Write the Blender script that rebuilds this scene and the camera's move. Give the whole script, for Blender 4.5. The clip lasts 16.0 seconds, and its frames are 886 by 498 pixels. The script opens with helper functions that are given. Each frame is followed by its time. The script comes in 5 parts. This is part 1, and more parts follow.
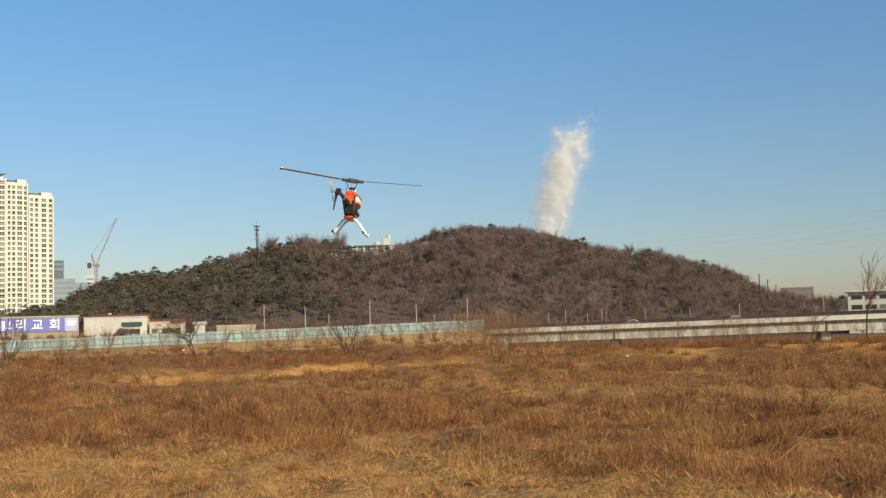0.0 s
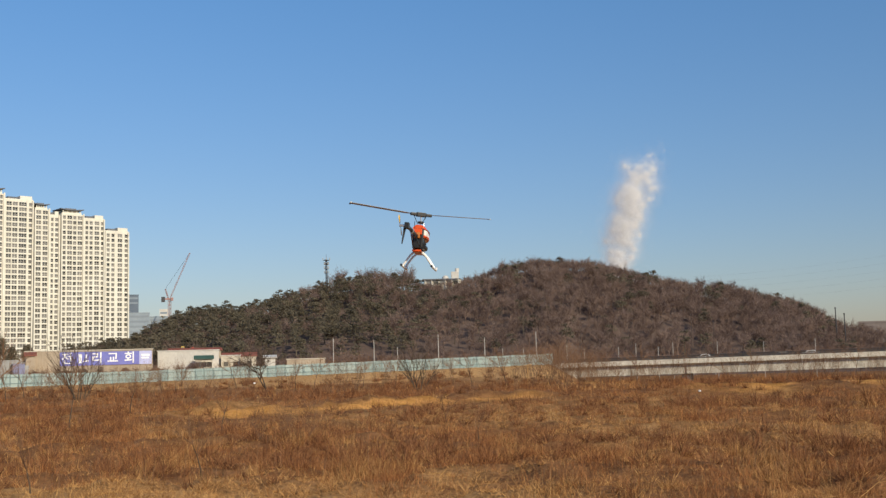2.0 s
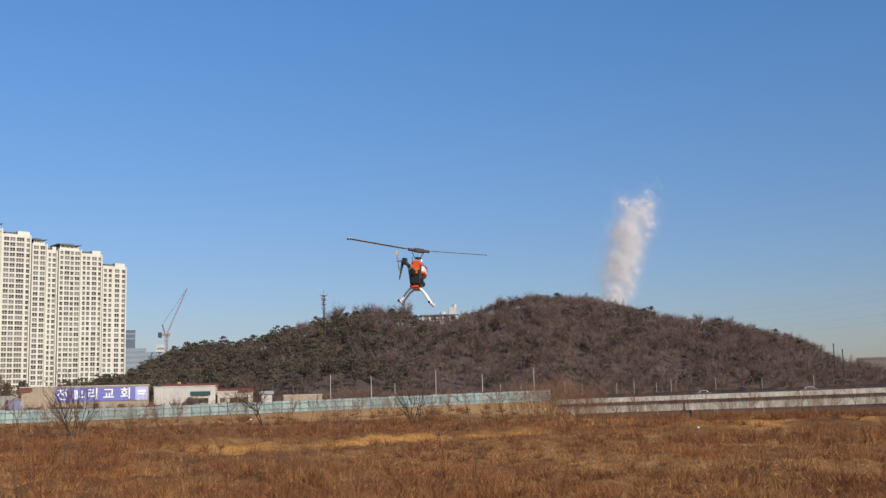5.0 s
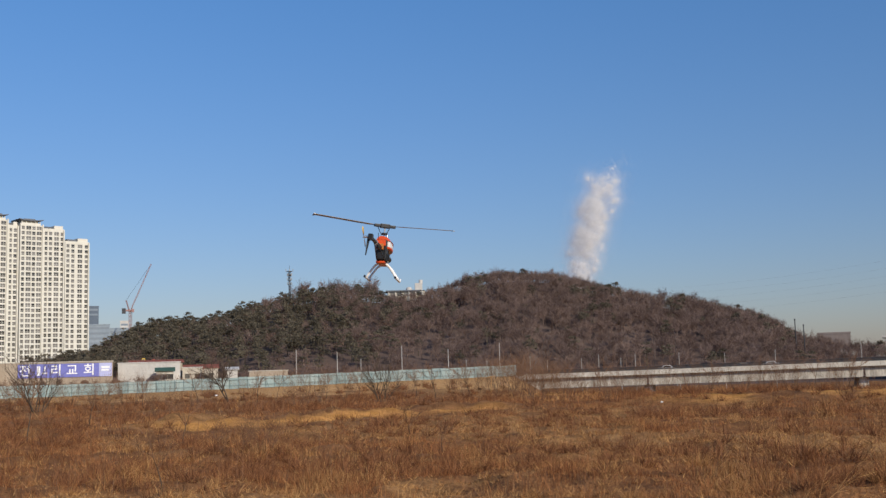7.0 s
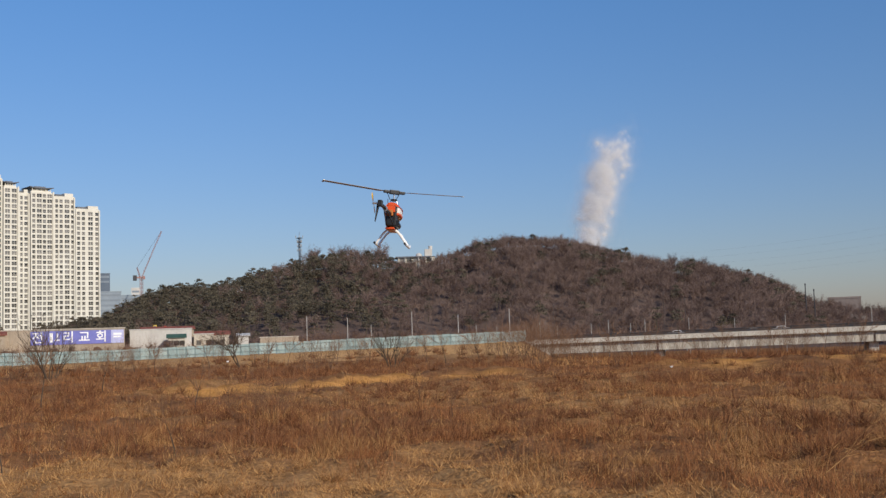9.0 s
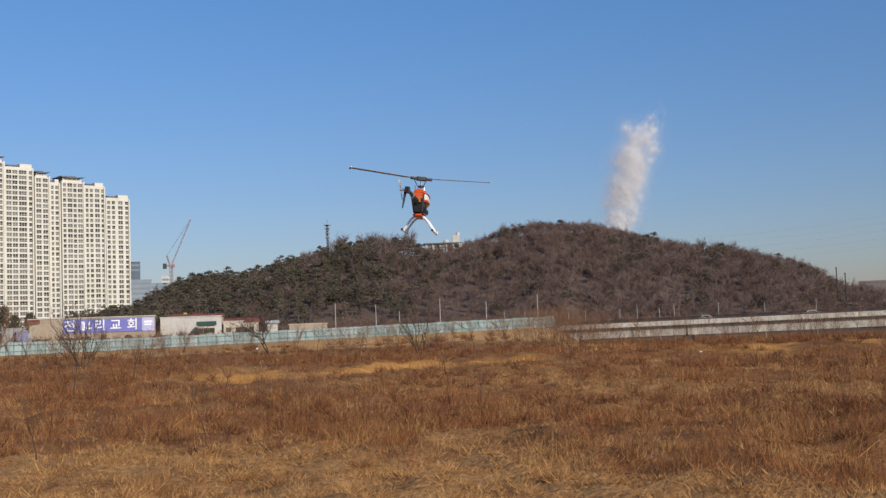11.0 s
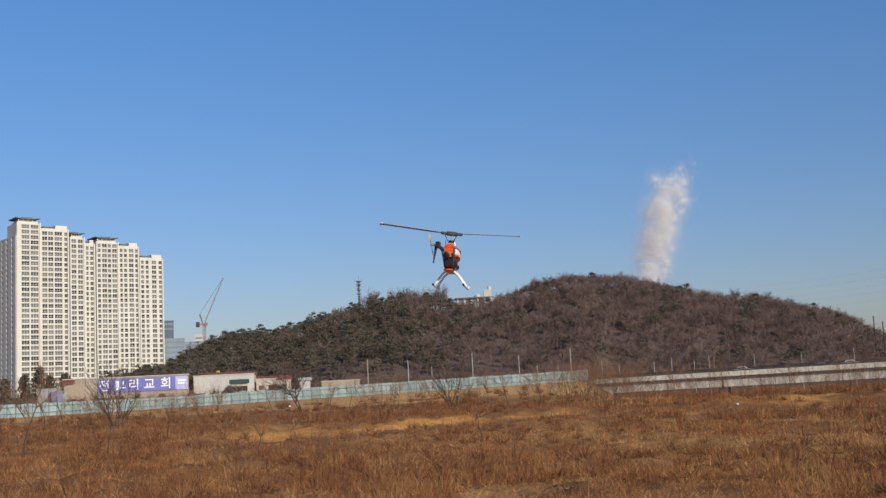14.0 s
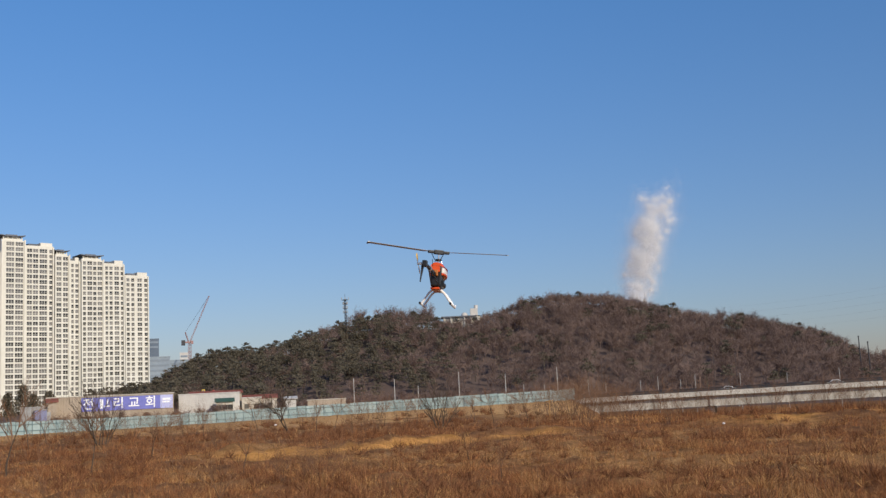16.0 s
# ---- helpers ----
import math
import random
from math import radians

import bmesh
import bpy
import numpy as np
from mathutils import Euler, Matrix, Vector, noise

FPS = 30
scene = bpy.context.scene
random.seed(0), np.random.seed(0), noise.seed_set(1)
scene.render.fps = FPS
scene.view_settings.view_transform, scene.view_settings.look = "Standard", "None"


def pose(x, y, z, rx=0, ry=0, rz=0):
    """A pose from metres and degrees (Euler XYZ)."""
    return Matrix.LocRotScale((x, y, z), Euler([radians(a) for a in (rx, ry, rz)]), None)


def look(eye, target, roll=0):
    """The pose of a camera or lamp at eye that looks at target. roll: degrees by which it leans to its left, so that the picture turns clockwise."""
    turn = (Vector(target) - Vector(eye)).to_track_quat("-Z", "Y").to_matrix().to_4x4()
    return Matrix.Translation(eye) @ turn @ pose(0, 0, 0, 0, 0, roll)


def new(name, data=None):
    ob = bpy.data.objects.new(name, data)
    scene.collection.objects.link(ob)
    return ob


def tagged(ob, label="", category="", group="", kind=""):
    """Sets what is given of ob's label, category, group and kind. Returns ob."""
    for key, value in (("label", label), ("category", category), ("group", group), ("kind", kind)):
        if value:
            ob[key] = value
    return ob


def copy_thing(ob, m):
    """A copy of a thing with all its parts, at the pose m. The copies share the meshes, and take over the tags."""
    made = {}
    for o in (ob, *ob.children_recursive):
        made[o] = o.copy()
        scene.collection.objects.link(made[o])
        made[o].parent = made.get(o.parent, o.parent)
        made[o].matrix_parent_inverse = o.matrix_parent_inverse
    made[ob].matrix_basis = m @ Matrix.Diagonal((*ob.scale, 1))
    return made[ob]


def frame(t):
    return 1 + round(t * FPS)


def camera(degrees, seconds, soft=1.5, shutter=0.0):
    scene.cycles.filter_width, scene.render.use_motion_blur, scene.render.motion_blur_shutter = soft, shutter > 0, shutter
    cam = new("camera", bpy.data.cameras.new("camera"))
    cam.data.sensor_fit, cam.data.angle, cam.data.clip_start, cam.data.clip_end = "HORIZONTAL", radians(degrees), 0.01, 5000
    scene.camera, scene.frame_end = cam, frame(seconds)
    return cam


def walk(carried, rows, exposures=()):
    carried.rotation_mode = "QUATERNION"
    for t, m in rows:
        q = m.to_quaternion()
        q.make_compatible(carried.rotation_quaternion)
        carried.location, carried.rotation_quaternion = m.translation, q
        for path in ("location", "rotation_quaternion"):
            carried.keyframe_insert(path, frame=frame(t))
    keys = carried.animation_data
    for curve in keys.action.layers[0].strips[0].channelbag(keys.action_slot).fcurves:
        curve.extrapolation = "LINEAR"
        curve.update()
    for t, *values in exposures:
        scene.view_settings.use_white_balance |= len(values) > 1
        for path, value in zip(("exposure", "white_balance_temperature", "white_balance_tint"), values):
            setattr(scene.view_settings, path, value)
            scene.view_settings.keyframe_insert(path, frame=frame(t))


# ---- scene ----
# ------------------------------------------------------------ camera
EYE = Vector((0.0, 0.0, 1.6))
# seconds, heading (left positive), pitch, lean, all in degrees
PATH = [
    (0.0, -5.43, 4.05, -1.70),
    (0.5, -5.50, 5.06, -1.80),
    (1.0, -3.34, 5.09, -1.91),
    (1.5, -2.13, 4.63, -2.01),
    (2.0, -1.82, 5.95, -1.56),
    (2.5, -1.44, 7.24, -1.56),
    (3.0, -1.00, 7.25, -1.73),
    (3.5, -1.07, 7.25, -1.60),
    (3.7, -0.95, 7.44, -1.36),
    (5.8, -2.88, 7.87, -1.64),
    (6.0, -3.09, 7.39, -1.61),
    (6.5, -3.72, 6.82, -1.70),
    (7.0, -3.79, 6.51, -1.67),
    (7.5, -3.70, 5.95, -1.75),
    (8.0, -3.18, 5.93, -1.73),
    (8.5, -3.33, 4.86, -1.78),
    (10.8, -1.92, 4.50, -2.17),
    (11.0, -1.71, 4.02, -2.14),
    (11.5, -0.44, 3.63, -2.27),
    (12.0, -0.02, 4.30, -2.08),
    (12.5, -0.62, 7.05, -2.41),
    (13.0, -1.69, 8.88, -2.49),
    (13.5, -0.80, 8.14, -2.92),
    (14.0, -0.17, 7.02, -2.87),
    (14.5, 0.00, 6.06, -2.29),
    (15.0, 0.18, 6.39, -2.44),
    (15.5, 0.39, 7.65, -2.80),
    (16.0, -0.93, 7.98, -2.79),
]


def way(az, el):
    """Unit vector for a bearing (right of straight ahead) and a rise, in degrees."""
    a, e = radians(az), radians(el)
    return Vector((math.sin(a) * math.cos(e), math.cos(a) * math.cos(e), math.sin(e)))


cam = camera(45.0, 16.0, soft=1.4)
walk(cam, [(t, look(EYE, EYE + way(-yaw, pitch) * 10, lean)) for t, yaw, pitch, lean in PATH],
     exposures=[(0.0, 0.36, 7600, 1), (0.5, 0.22, 7350, 3), (1.5, 0.18, 7250, 5), (2.5, 0.19, 7000, 8), (3.5, 0.19, 6750, 10), (6.0, 0.0, 6500, 10), (16.0, 0.0, 6500, 10)])

# ------------------------------------------------------------ world and sun
SUN_BEARING, SUN_RISE = 146.0, 28.0
world = bpy.data.worlds.new("world")
scene.world = world
world.use_nodes = True
wn = world.node_tree.nodes
sky = wn.new("ShaderNodeTexSky")
sky.sky_type = "NISHITA"
sky.sun_disc = False
sky.sun_elevation = radians(SUN_RISE)
sky.sun_rotation = radians(SUN_BEARING)
sky.air_density, sky.dust_density, sky.ozone_density = 1.0, 0.6, 3.0
tint = wn.new("ShaderNodeMix")
tint.data_type, tint.blend_type = "RGBA", "MULTIPLY"
tint.inputs[0].default_value = 1.0
# low haze near the horizon, clear blue higher up
coord, parts_xyz, rise = wn.new("ShaderNodeTexCoord"), wn.new("ShaderNodeSeparateXYZ"), wn.new("ShaderNodeMapRange")
rise.inputs["From Min"].default_value, rise.inputs["From Max"].default_value = 0.0, 0.36
haze = wn.new("ShaderNodeMix")
haze.data_type = "RGBA"
haze.inputs[6].default_value, haze.inputs[7].default_value = (0.775, 0.70, 0.80, 1), (0.70, 1.065, 1.39, 1)
world.node_tree.links.new(coord.outputs["Generated"], parts_xyz.inputs[0])
world.node_tree.links.new(parts_xyz.outputs[2], rise.inputs["Value"])
world.node_tree.links.new(rise.outputs[0], haze.inputs[0])
world.node_tree.links.new(haze.outputs[2], tint.inputs[7])
world.node_tree.links.new(sky.outputs[0], tint.inputs[6])
world.node_tree.links.new(tint.outputs[2], wn["Background"].inputs[0])
wn["Background"].inputs[1].default_value = 0.093
sun = new("sun", bpy.data.lights.new("sun", "SUN"))
sun.data.energy = 4.1
sun.data.angle = radians(0.5)
sun.data.color = (1.0, 0.88, 0.72)
sun.matrix_world = look(way(SUN_BEARING, SUN_RISE) * 100, (0, 0, 0))


# ------------------------------------------------------------ materials
def mat(name, c1, c2, size=1.0, rough=0.85, metal=0.0, bump=0.0, fine=0.15, stretch=(1, 1, 1), vary=0.0, each=0.0, translucent=0.0, tone=0.0):
    """Two-scale procedural surface: broad patches of size metres and a finer grain, mixing two colours."""
    m = bpy.data.materials.new(name)
    m.use_nodes = True
    n, l = m.node_tree.nodes, m.node_tree.links
    b = n["Principled BSDF"]
    b.inputs["Roughness"].default_value = rough
    b.inputs["Metallic"].default_value = metal
    b.inputs["Specular IOR Level"].default_value = 0.3 if rough < 0.84 else 0.03
    geo = n.new("ShaderNodeTexCoord")
    mp = n.new("ShaderNodeMapping")
    mp.inputs["Scale"].default_value = stretch
    l.new(geo.outputs["Object"], mp.inputs[0])
    broad, grain = n.new("ShaderNodeTexNoise"), n.new("ShaderNodeTexNoise")
    broad.inputs["Scale"].default_value, broad.inputs["Detail"].default_value = 1.0 / size, 4
    grain.inputs["Scale"].default_value, grain.inputs["Detail"].default_value = 1.0 / (size * fine), 6
    mixf = n.new("ShaderNodeMix")
    mixf.inputs[0].default_value = 0.45
    l.new(mp.outputs[0], broad.inputs["Vector"])
    l.new(mp.outputs[0], grain.inputs["Vector"])
    l.new(broad.outputs["Fac"], mixf.inputs[2])
    l.new(grain.outputs["Fac"], mixf.inputs[3])
    fac = mixf.outputs[0]
    vary, source = (vary, "Random Per Island") if vary else (each, "Random")
    if vary:
        info = n.new("ShaderNodeNewGeometry" if source != "Random" else "ShaderNodeObjectInfo")
        add = n.new("ShaderNodeMath")
        add.operation = "MULTIPLY_ADD"
        l.new(info.outputs[source], add.inputs[0])
        add.inputs[1].default_value = vary
        l.new(fac, add.inputs[2])
        sub = n.new("ShaderNodeMath")
        sub.operation = "SUBTRACT"
        l.new(add.outputs[0], sub.inputs[0])
        sub.inputs[1].default_value = vary / 2
        fac = sub.outputs[0]
    if tone:
        plant, shift = n.new("ShaderNodeAttribute"), n.new("ShaderNodeMath")
        plant.attribute_name = "tone"
        shift.operation = "MULTIPLY_ADD"
        shift.inputs[1].default_value = tone
        l.new(plant.outputs["Fac"], shift.inputs[0])
        l.new(fac, shift.inputs[2])
        fac = shift.outputs[0]
    ramp = n.new("ShaderNodeValToRGB")
    ramp.color_ramp.elements[0].position, ramp.color_ramp.elements[1].position = 0.32, 0.68
    ramp.color_ramp.elements[0].color, ramp.color_ramp.elements[1].color = (*c1, 1), (*c2, 1)
    l.new(fac, ramp.inputs[0])
    l.new(ramp.outputs[0], b.inputs["Base Color"])
    if bump:
        bp = n.new("ShaderNodeBump")
        bp.inputs["Strength"].default_value, bp.inputs["Distance"].default_value = 0.6, bump
        l.new(grain.outputs["Fac"], bp.inputs["Height"])
        l.new(bp.outputs[0], b.inputs["Normal"])
    if translucent:
        tr, mx = n.new("ShaderNodeBsdfTranslucent"), n.new("ShaderNodeMixShader")
        l.new(ramp.outputs[0], tr.inputs[0])
        mx.inputs[0].default_value = translucent
        l.new(b.outputs[0], mx.inputs[1])
        l.new(tr.outputs[0], mx.inputs[2])
        l.new(mx.outputs[0], n["Material Output"].inputs[0])
    return m


def glass_mat(name, colour):
    # random tone per object stands for curtains and for reflections painted into the glass
    m = mat(name, tuple(c * 0.55 for c in colour), tuple(c * 2.6 for c in colour), size=3.0, rough=0.12, each=0.75)
    m.node_tree.nodes["Principled BSDF"].inputs["Specular IOR Level"].default_value = 0.6
    return m


M_STRAW = mat("dry_straw", (0.26, 0.124, 0.050), (0.65, 0.376, 0.152), size=1.6, vary=0.6, translucent=0.25)
M_WEED = mat("brown_weed", (0.135, 0.053, 0.024), (0.45, 0.200, 0.083), size=1.8, vary=0.6, translucent=0.25)
M_DIRT = mat("ochre_soil", (0.30, 0.15, 0.04), (0.52, 0.30, 0.095), size=1.5, bump=0.05)
M_CLUMP = mat("red_brown_brush", (0.110, 0.047, 0.024), (0.33, 0.152, 0.072), size=1.5, vary=0.6, translucent=0.2)
M_BARK = mat("grey_brown_bark", (0.05, 0.036, 0.026), (0.13, 0.095, 0.07), size=0.4)
M_TWIG = mat("brown_twigs", (0.13, 0.07, 0.04), (0.26, 0.15, 0.09), size=0.6)
# woods and pines: colours lifted and greyed, with aerial haze painted in
M_WOOD = mat("bare_woods", (0.152, 0.104, 0.086), (0.268, 0.190, 0.157), size=14.0, fine=0.25, vary=0.12, translucent=0.3, tone=0.42)
M_PINE = mat("pine_needles", (0.106, 0.092, 0.067), (0.172, 0.148, 0.106), size=9.0, fine=0.3, vary=0.12, translucent=0.3, tone=0.4)
M_HILL = mat("leaf_litter", (0.092, 0.067, 0.056), (0.150, 0.108, 0.090), size=12.0, bump=0.3)
M_FENCE = mat("pale_green_sheet", (0.25, 0.335, 0.335), (0.37, 0.455, 0.445), size=1.6, rough=0.6, each=0.3)
M_CONC = mat("weathered_concrete", (0.45, 0.42, 0.36), (0.62, 0.58, 0.51), size=4.0, bump=0.02, stretch=(1, 1, 0.35))
M_CONC_DK = mat("stained_concrete", (0.17, 0.155, 0.13), (0.66, 0.615, 0.53), size=1.8, bump=0.02, stretch=(1, 1, 0.3))
M_STEEL = mat("grey_steel", (0.22, 0.22, 0.22), (0.36, 0.36, 0.35), size=0.8, rough=0.5, metal=0.5)
M_DARK = mat("dark_steel", (0.03, 0.03, 0.035), (0.07, 0.07, 0.075), size=0.8, rough=0.6)
M_POST = mat("white_post", (0.34, 0.33, 0.31), (0.50, 0.48, 0.45), size=0.8, rough=0.6)
M_CREAM = mat("cream_paint", (0.59, 0.565, 0.485), (0.715, 0.69, 0.61), size=9.0, rough=0.8, stretch=(1, 1, 0.5))
M_PANE = glass_mat("window_glass", (0.07, 0.066, 0.06))
M_ROOF = mat("slate_roof", (0.10, 0.11, 0.13), (0.19, 0.20, 0.22), size=3.0)
M_ASPHALT = mat("asphalt", (0.04, 0.04, 0.04), (0.06, 0.06, 0.058), size=2.0)


# ------------------------------------------------------------ mesh helpers
def np_mesh(name, verts, faces, material):
    """One mesh from arrays of corners and of triangles or quads."""
    verts, faces = np.asarray(verts, np.float32), np.asarray(faces, np.int32)
    me = bpy.data.meshes.new(name)
    k = faces.shape[1]
    me.vertices.add(len(verts))
    me.vertices.foreach_set("co", verts.ravel())
    me.loops.add(faces.size)
    me.loops.foreach_set("vertex_index", faces.ravel())
    me.polygons.add(len(faces))
    me.polygons.foreach_set("loop_start", np.arange(0, faces.size, k, dtype=np.int32))
    me.polygons.foreach_set("loop_total", np.full(len(faces), k, np.int32))
    me.update(calc_edges=True)
    me.materials.append(material)
    return me


def part(name, bm, material, parent=None, label=""):
    """Links a bmesh as one mesh object under a thing or a part."""
    me = bpy.data.meshes.new(name)
    bm.to_mesh(me)
    bm.free()
    for m in (material if isinstance(material, (list, tuple)) else (material,)):
        me.materials.append(m)
    ob = new(name, me)
    ob.parent = parent
    if label:
        ob["label"] = label
    return ob


def shared(name, me, parent, m):
    ob = new(name, me)
    ob.parent = parent
    ob.matrix_basis = m
    return ob


def thing(name, m, label, category, group="", kind=""):
    ob = new(name)
    ob.matrix_basis = m
    return tagged(ob, label, category, group, kind)


def box(bm, x0, x1, y0, y1, z0, z1, bevel=0.0, index=0):
    made = bmesh.ops.create_cube(bm, size=1.0, matrix=Matrix.Translation(((x0 + x1) / 2, (y0 + y1) / 2, (z0 + z1) / 2))
                                 @ Matrix.Diagonal((x1 - x0, y1 - y0, z1 - z0, 1)))
    vs = made["verts"]
    for f in {f for v in vs for f in v.link_faces}:
        f.material_index = index
    if bevel:
        es = list({e for v in vs for e in v.link_edges})
        bmesh.ops.bevel(bm, geom=es, offset=bevel, segments=2, affect="EDGES", profile=0.6)
    return bm


def B(*a, **k):
    return box(bmesh.new(), *a, **k)


def tube(bm, a, b, r0, r1=None, n=8):
    """A tapered round bar from a to b."""
    a, b = Vector(a), Vector(b)
    r1 = r0 if r1 is None else r1
    q = (b - a).to_track_quat("Z", "Y").to_matrix().to_4x4()
    bmesh.ops.create_cone(bm, cap_ends=True, segments=n, radius1=r0, radius2=r1, depth=(b - a).length,
                          matrix=Matrix.Translation((a + b) / 2) @ q)
    return bm


def T(*a, **k):
    return tube(bmesh.new(), *a, **k)


def loft(bm, rings, close=True, index=0):
    """Skins a row of rings of equal corner counts."""
    rows = [[bm.verts.new(p) for p in ring] for ring in rings]
    n = len(rows[0])
    for r0, r1 in zip(rows, rows[1:]):
        for i in range(n):
            f = bm.faces.new((r0[i], r0[(i + 1) % n], r1[(i + 1) % n], r1[i]))
            f.smooth, f.material_index = True, index
    if close:
        bm.faces.new(rows[0][::-1])
        bm.faces.new(rows[-1])
    return bm


def polar(az, r, z=0.0):
    a = radians(az)
    return Vector((math.sin(a) * r, math.cos(a) * r, z))


def facing(az, r, z, turn=0.0):
    """Pose at a bearing and distance whose local x runs to the right as seen from the field, y away."""
    p = polar(az, r, z)
    return pose(p.x, p.y, p.z, 0, 0, -az + turn)


def height(r, el):
    """The height at which a point r metres off rises el degrees."""
    return EYE.z + r * math.tan(radians(el))


# ------------------------------------------------------------ ground
def smooth(a, b, x):
    t = np.clip((np.asarray(x, float) - a) / (b - a), 0, 1)
    return t * t * (3 - 2 * t)


rng = np.random.default_rng(5)
WAVES = rng.uniform(0, 6.28, (24, 2))


def rough_field(x, y, size, k=0):
    """Smooth pseudo-random field between about -1 and 1, of the given grain in metres."""
    out = 0
    for i in range(6):
        a, ph = WAVES[(k * 3 + i) % 24]
        s = size * (0.6 + 0.25 * i)
        out = out + np.sin((x * math.cos(a) + y * math.sin(a)) * 6.28 / s + ph + 1.3 * np.sin((y * math.cos(a) - x * math.sin(a)) * 4.1 / s + ph * 2))
    return out / 3.2


def bank_r(az):
    """Distance of the foot of the ochre bank at a bearing."""
    return np.interp(az, (-12, -5.5, 0, 6.5), (37.0, 36.2, 40.0, 44.5))


DROP = -4.6


def ground_z(x, y):
    r = np.hypot(x, y)
    az = np.degrees(np.arctan2(x, y))
    front = smooth(0, 20, y)
    drop = DROP * smooth(6.9, 9.6, az) * smooth(58, 150, r) * front
    rise = np.interp(az, (-30, -14.5, 7.5, 8.5), (-1.0, -1.05, 0.25, 0.0)) * smooth(75, 175, r) * front
    az0 = np.degrees(np.arctan2(x, np.maximum(y, 0.1)))
    d = r - bank_r(az0) - 0.6
    rise = rise + (0.27 + 0.10 * rough_field(x, y, 0.9, 6)) * np.clip(0.65 + 0.6 * rough_field(x, y, 4, 2), 0.15, 1.3) * smooth(-1.1, 0.1, d) * (1 - smooth(1.0, 7.0, d)) * smooth(-15, -10, az0) * (1 - smooth(5, 9, az0)) * front
    rise = rise + 0.30 * smooth(42, 47, r) * (1 - smooth(48, 56, r)) * smooth(11, 16, az0) * front
    bump = (0.07 * rough_field(x, y, 7, 1) + 0.04 * rough_field(x, y, 2.3, 2)) * smooth(3, 9, r) * (1 - smooth(120, 300, r))
    tussock = 0.055 * np.clip(rough_field(x, y * 0.55, 1.1, 5) + 0.5 * rough_field(x, y * 0.7, 0.5, 3), -0.6, 1.4) * smooth(7, 9.5, r) * (1 - smooth(45, 70, r))
    return drop + rise + bump + tussock


def soil(x, y):
    """What grows: 0 short straw, 1 brown weeds, 2 bare ochre soil (as three weights)."""
    r = np.hypot(x, y)
    az = np.degrees(np.arctan2(x, y))
    w = rough_field(x, y * 0.45, 6, 0) + 0.6 * rough_field(x, y, 2.2, 3)
    ochre = np.exp(-((r - bank_r(az)) / np.where(az < -4, 1.1, 0.85)) ** 2) * smooth(-15, -10, az) * (1 - smooth(5, 8, az)) * smooth(-1.6, -0.3, w)
    ochre = np.maximum(ochre, np.exp(-((r - 47.0) / 3.0) ** 2) * smooth(12, 17, az) * smooth(-0.4, 0.5, w))
    # mown strip beside the eye, a pale flat further out, dark weed bands between
    edge = np.interp(az, (-20, -8, 0, 5, 9, 16, 24), (15.5, 15.0, 13.6, 13.2, 11.8, 10.4, 9.6))
    near = 1 - smooth(-0.9, 0.9, r - edge + w * 0.8)
    near = near * (1 - 0.95 * np.exp(-((r - 11.5) / 0.7) ** 2 - ((az + 12) / 4.2) ** 2)) * (1 - 0.8 * np.exp(-((r - 11.6) / 0.5) ** 2 - ((az - 11.5) / 2.5) ** 2))
    flat = smooth(18.2, 19.6, r + w * 0.5) * (1 - smooth(23.5, 26.5, r + w)) * smooth(6.5, 10.5, az + w)
    meadow = 0.75 * smooth(24, 28, r) * (1 - smooth(34, 39, r)) * smooth(-2, 3, az) * (1 - smooth(9, 12, az))
    straw = np.maximum(np.maximum(near, flat * 0.9), np.maximum(meadow, 0.8 * smooth(0.15, 0.9, w) * (1 - smooth(5, 11, az) * (1 - smooth(18, 19, r)))))
    straw = straw * (1 - ochre)
    return straw, np.clip(1 - straw - ochre, 0, 1), ochre


def bank_offset(x, y):
    """Metres past the foot of the ochre bank, far off where there is none."""
    r, az = np.hypot(x, y), np.degrees(np.arctan2(x, y))
    d = r - bank_r(az) - 0.6
    return np.where((az > -14) & (az < 7), d, 99.0)


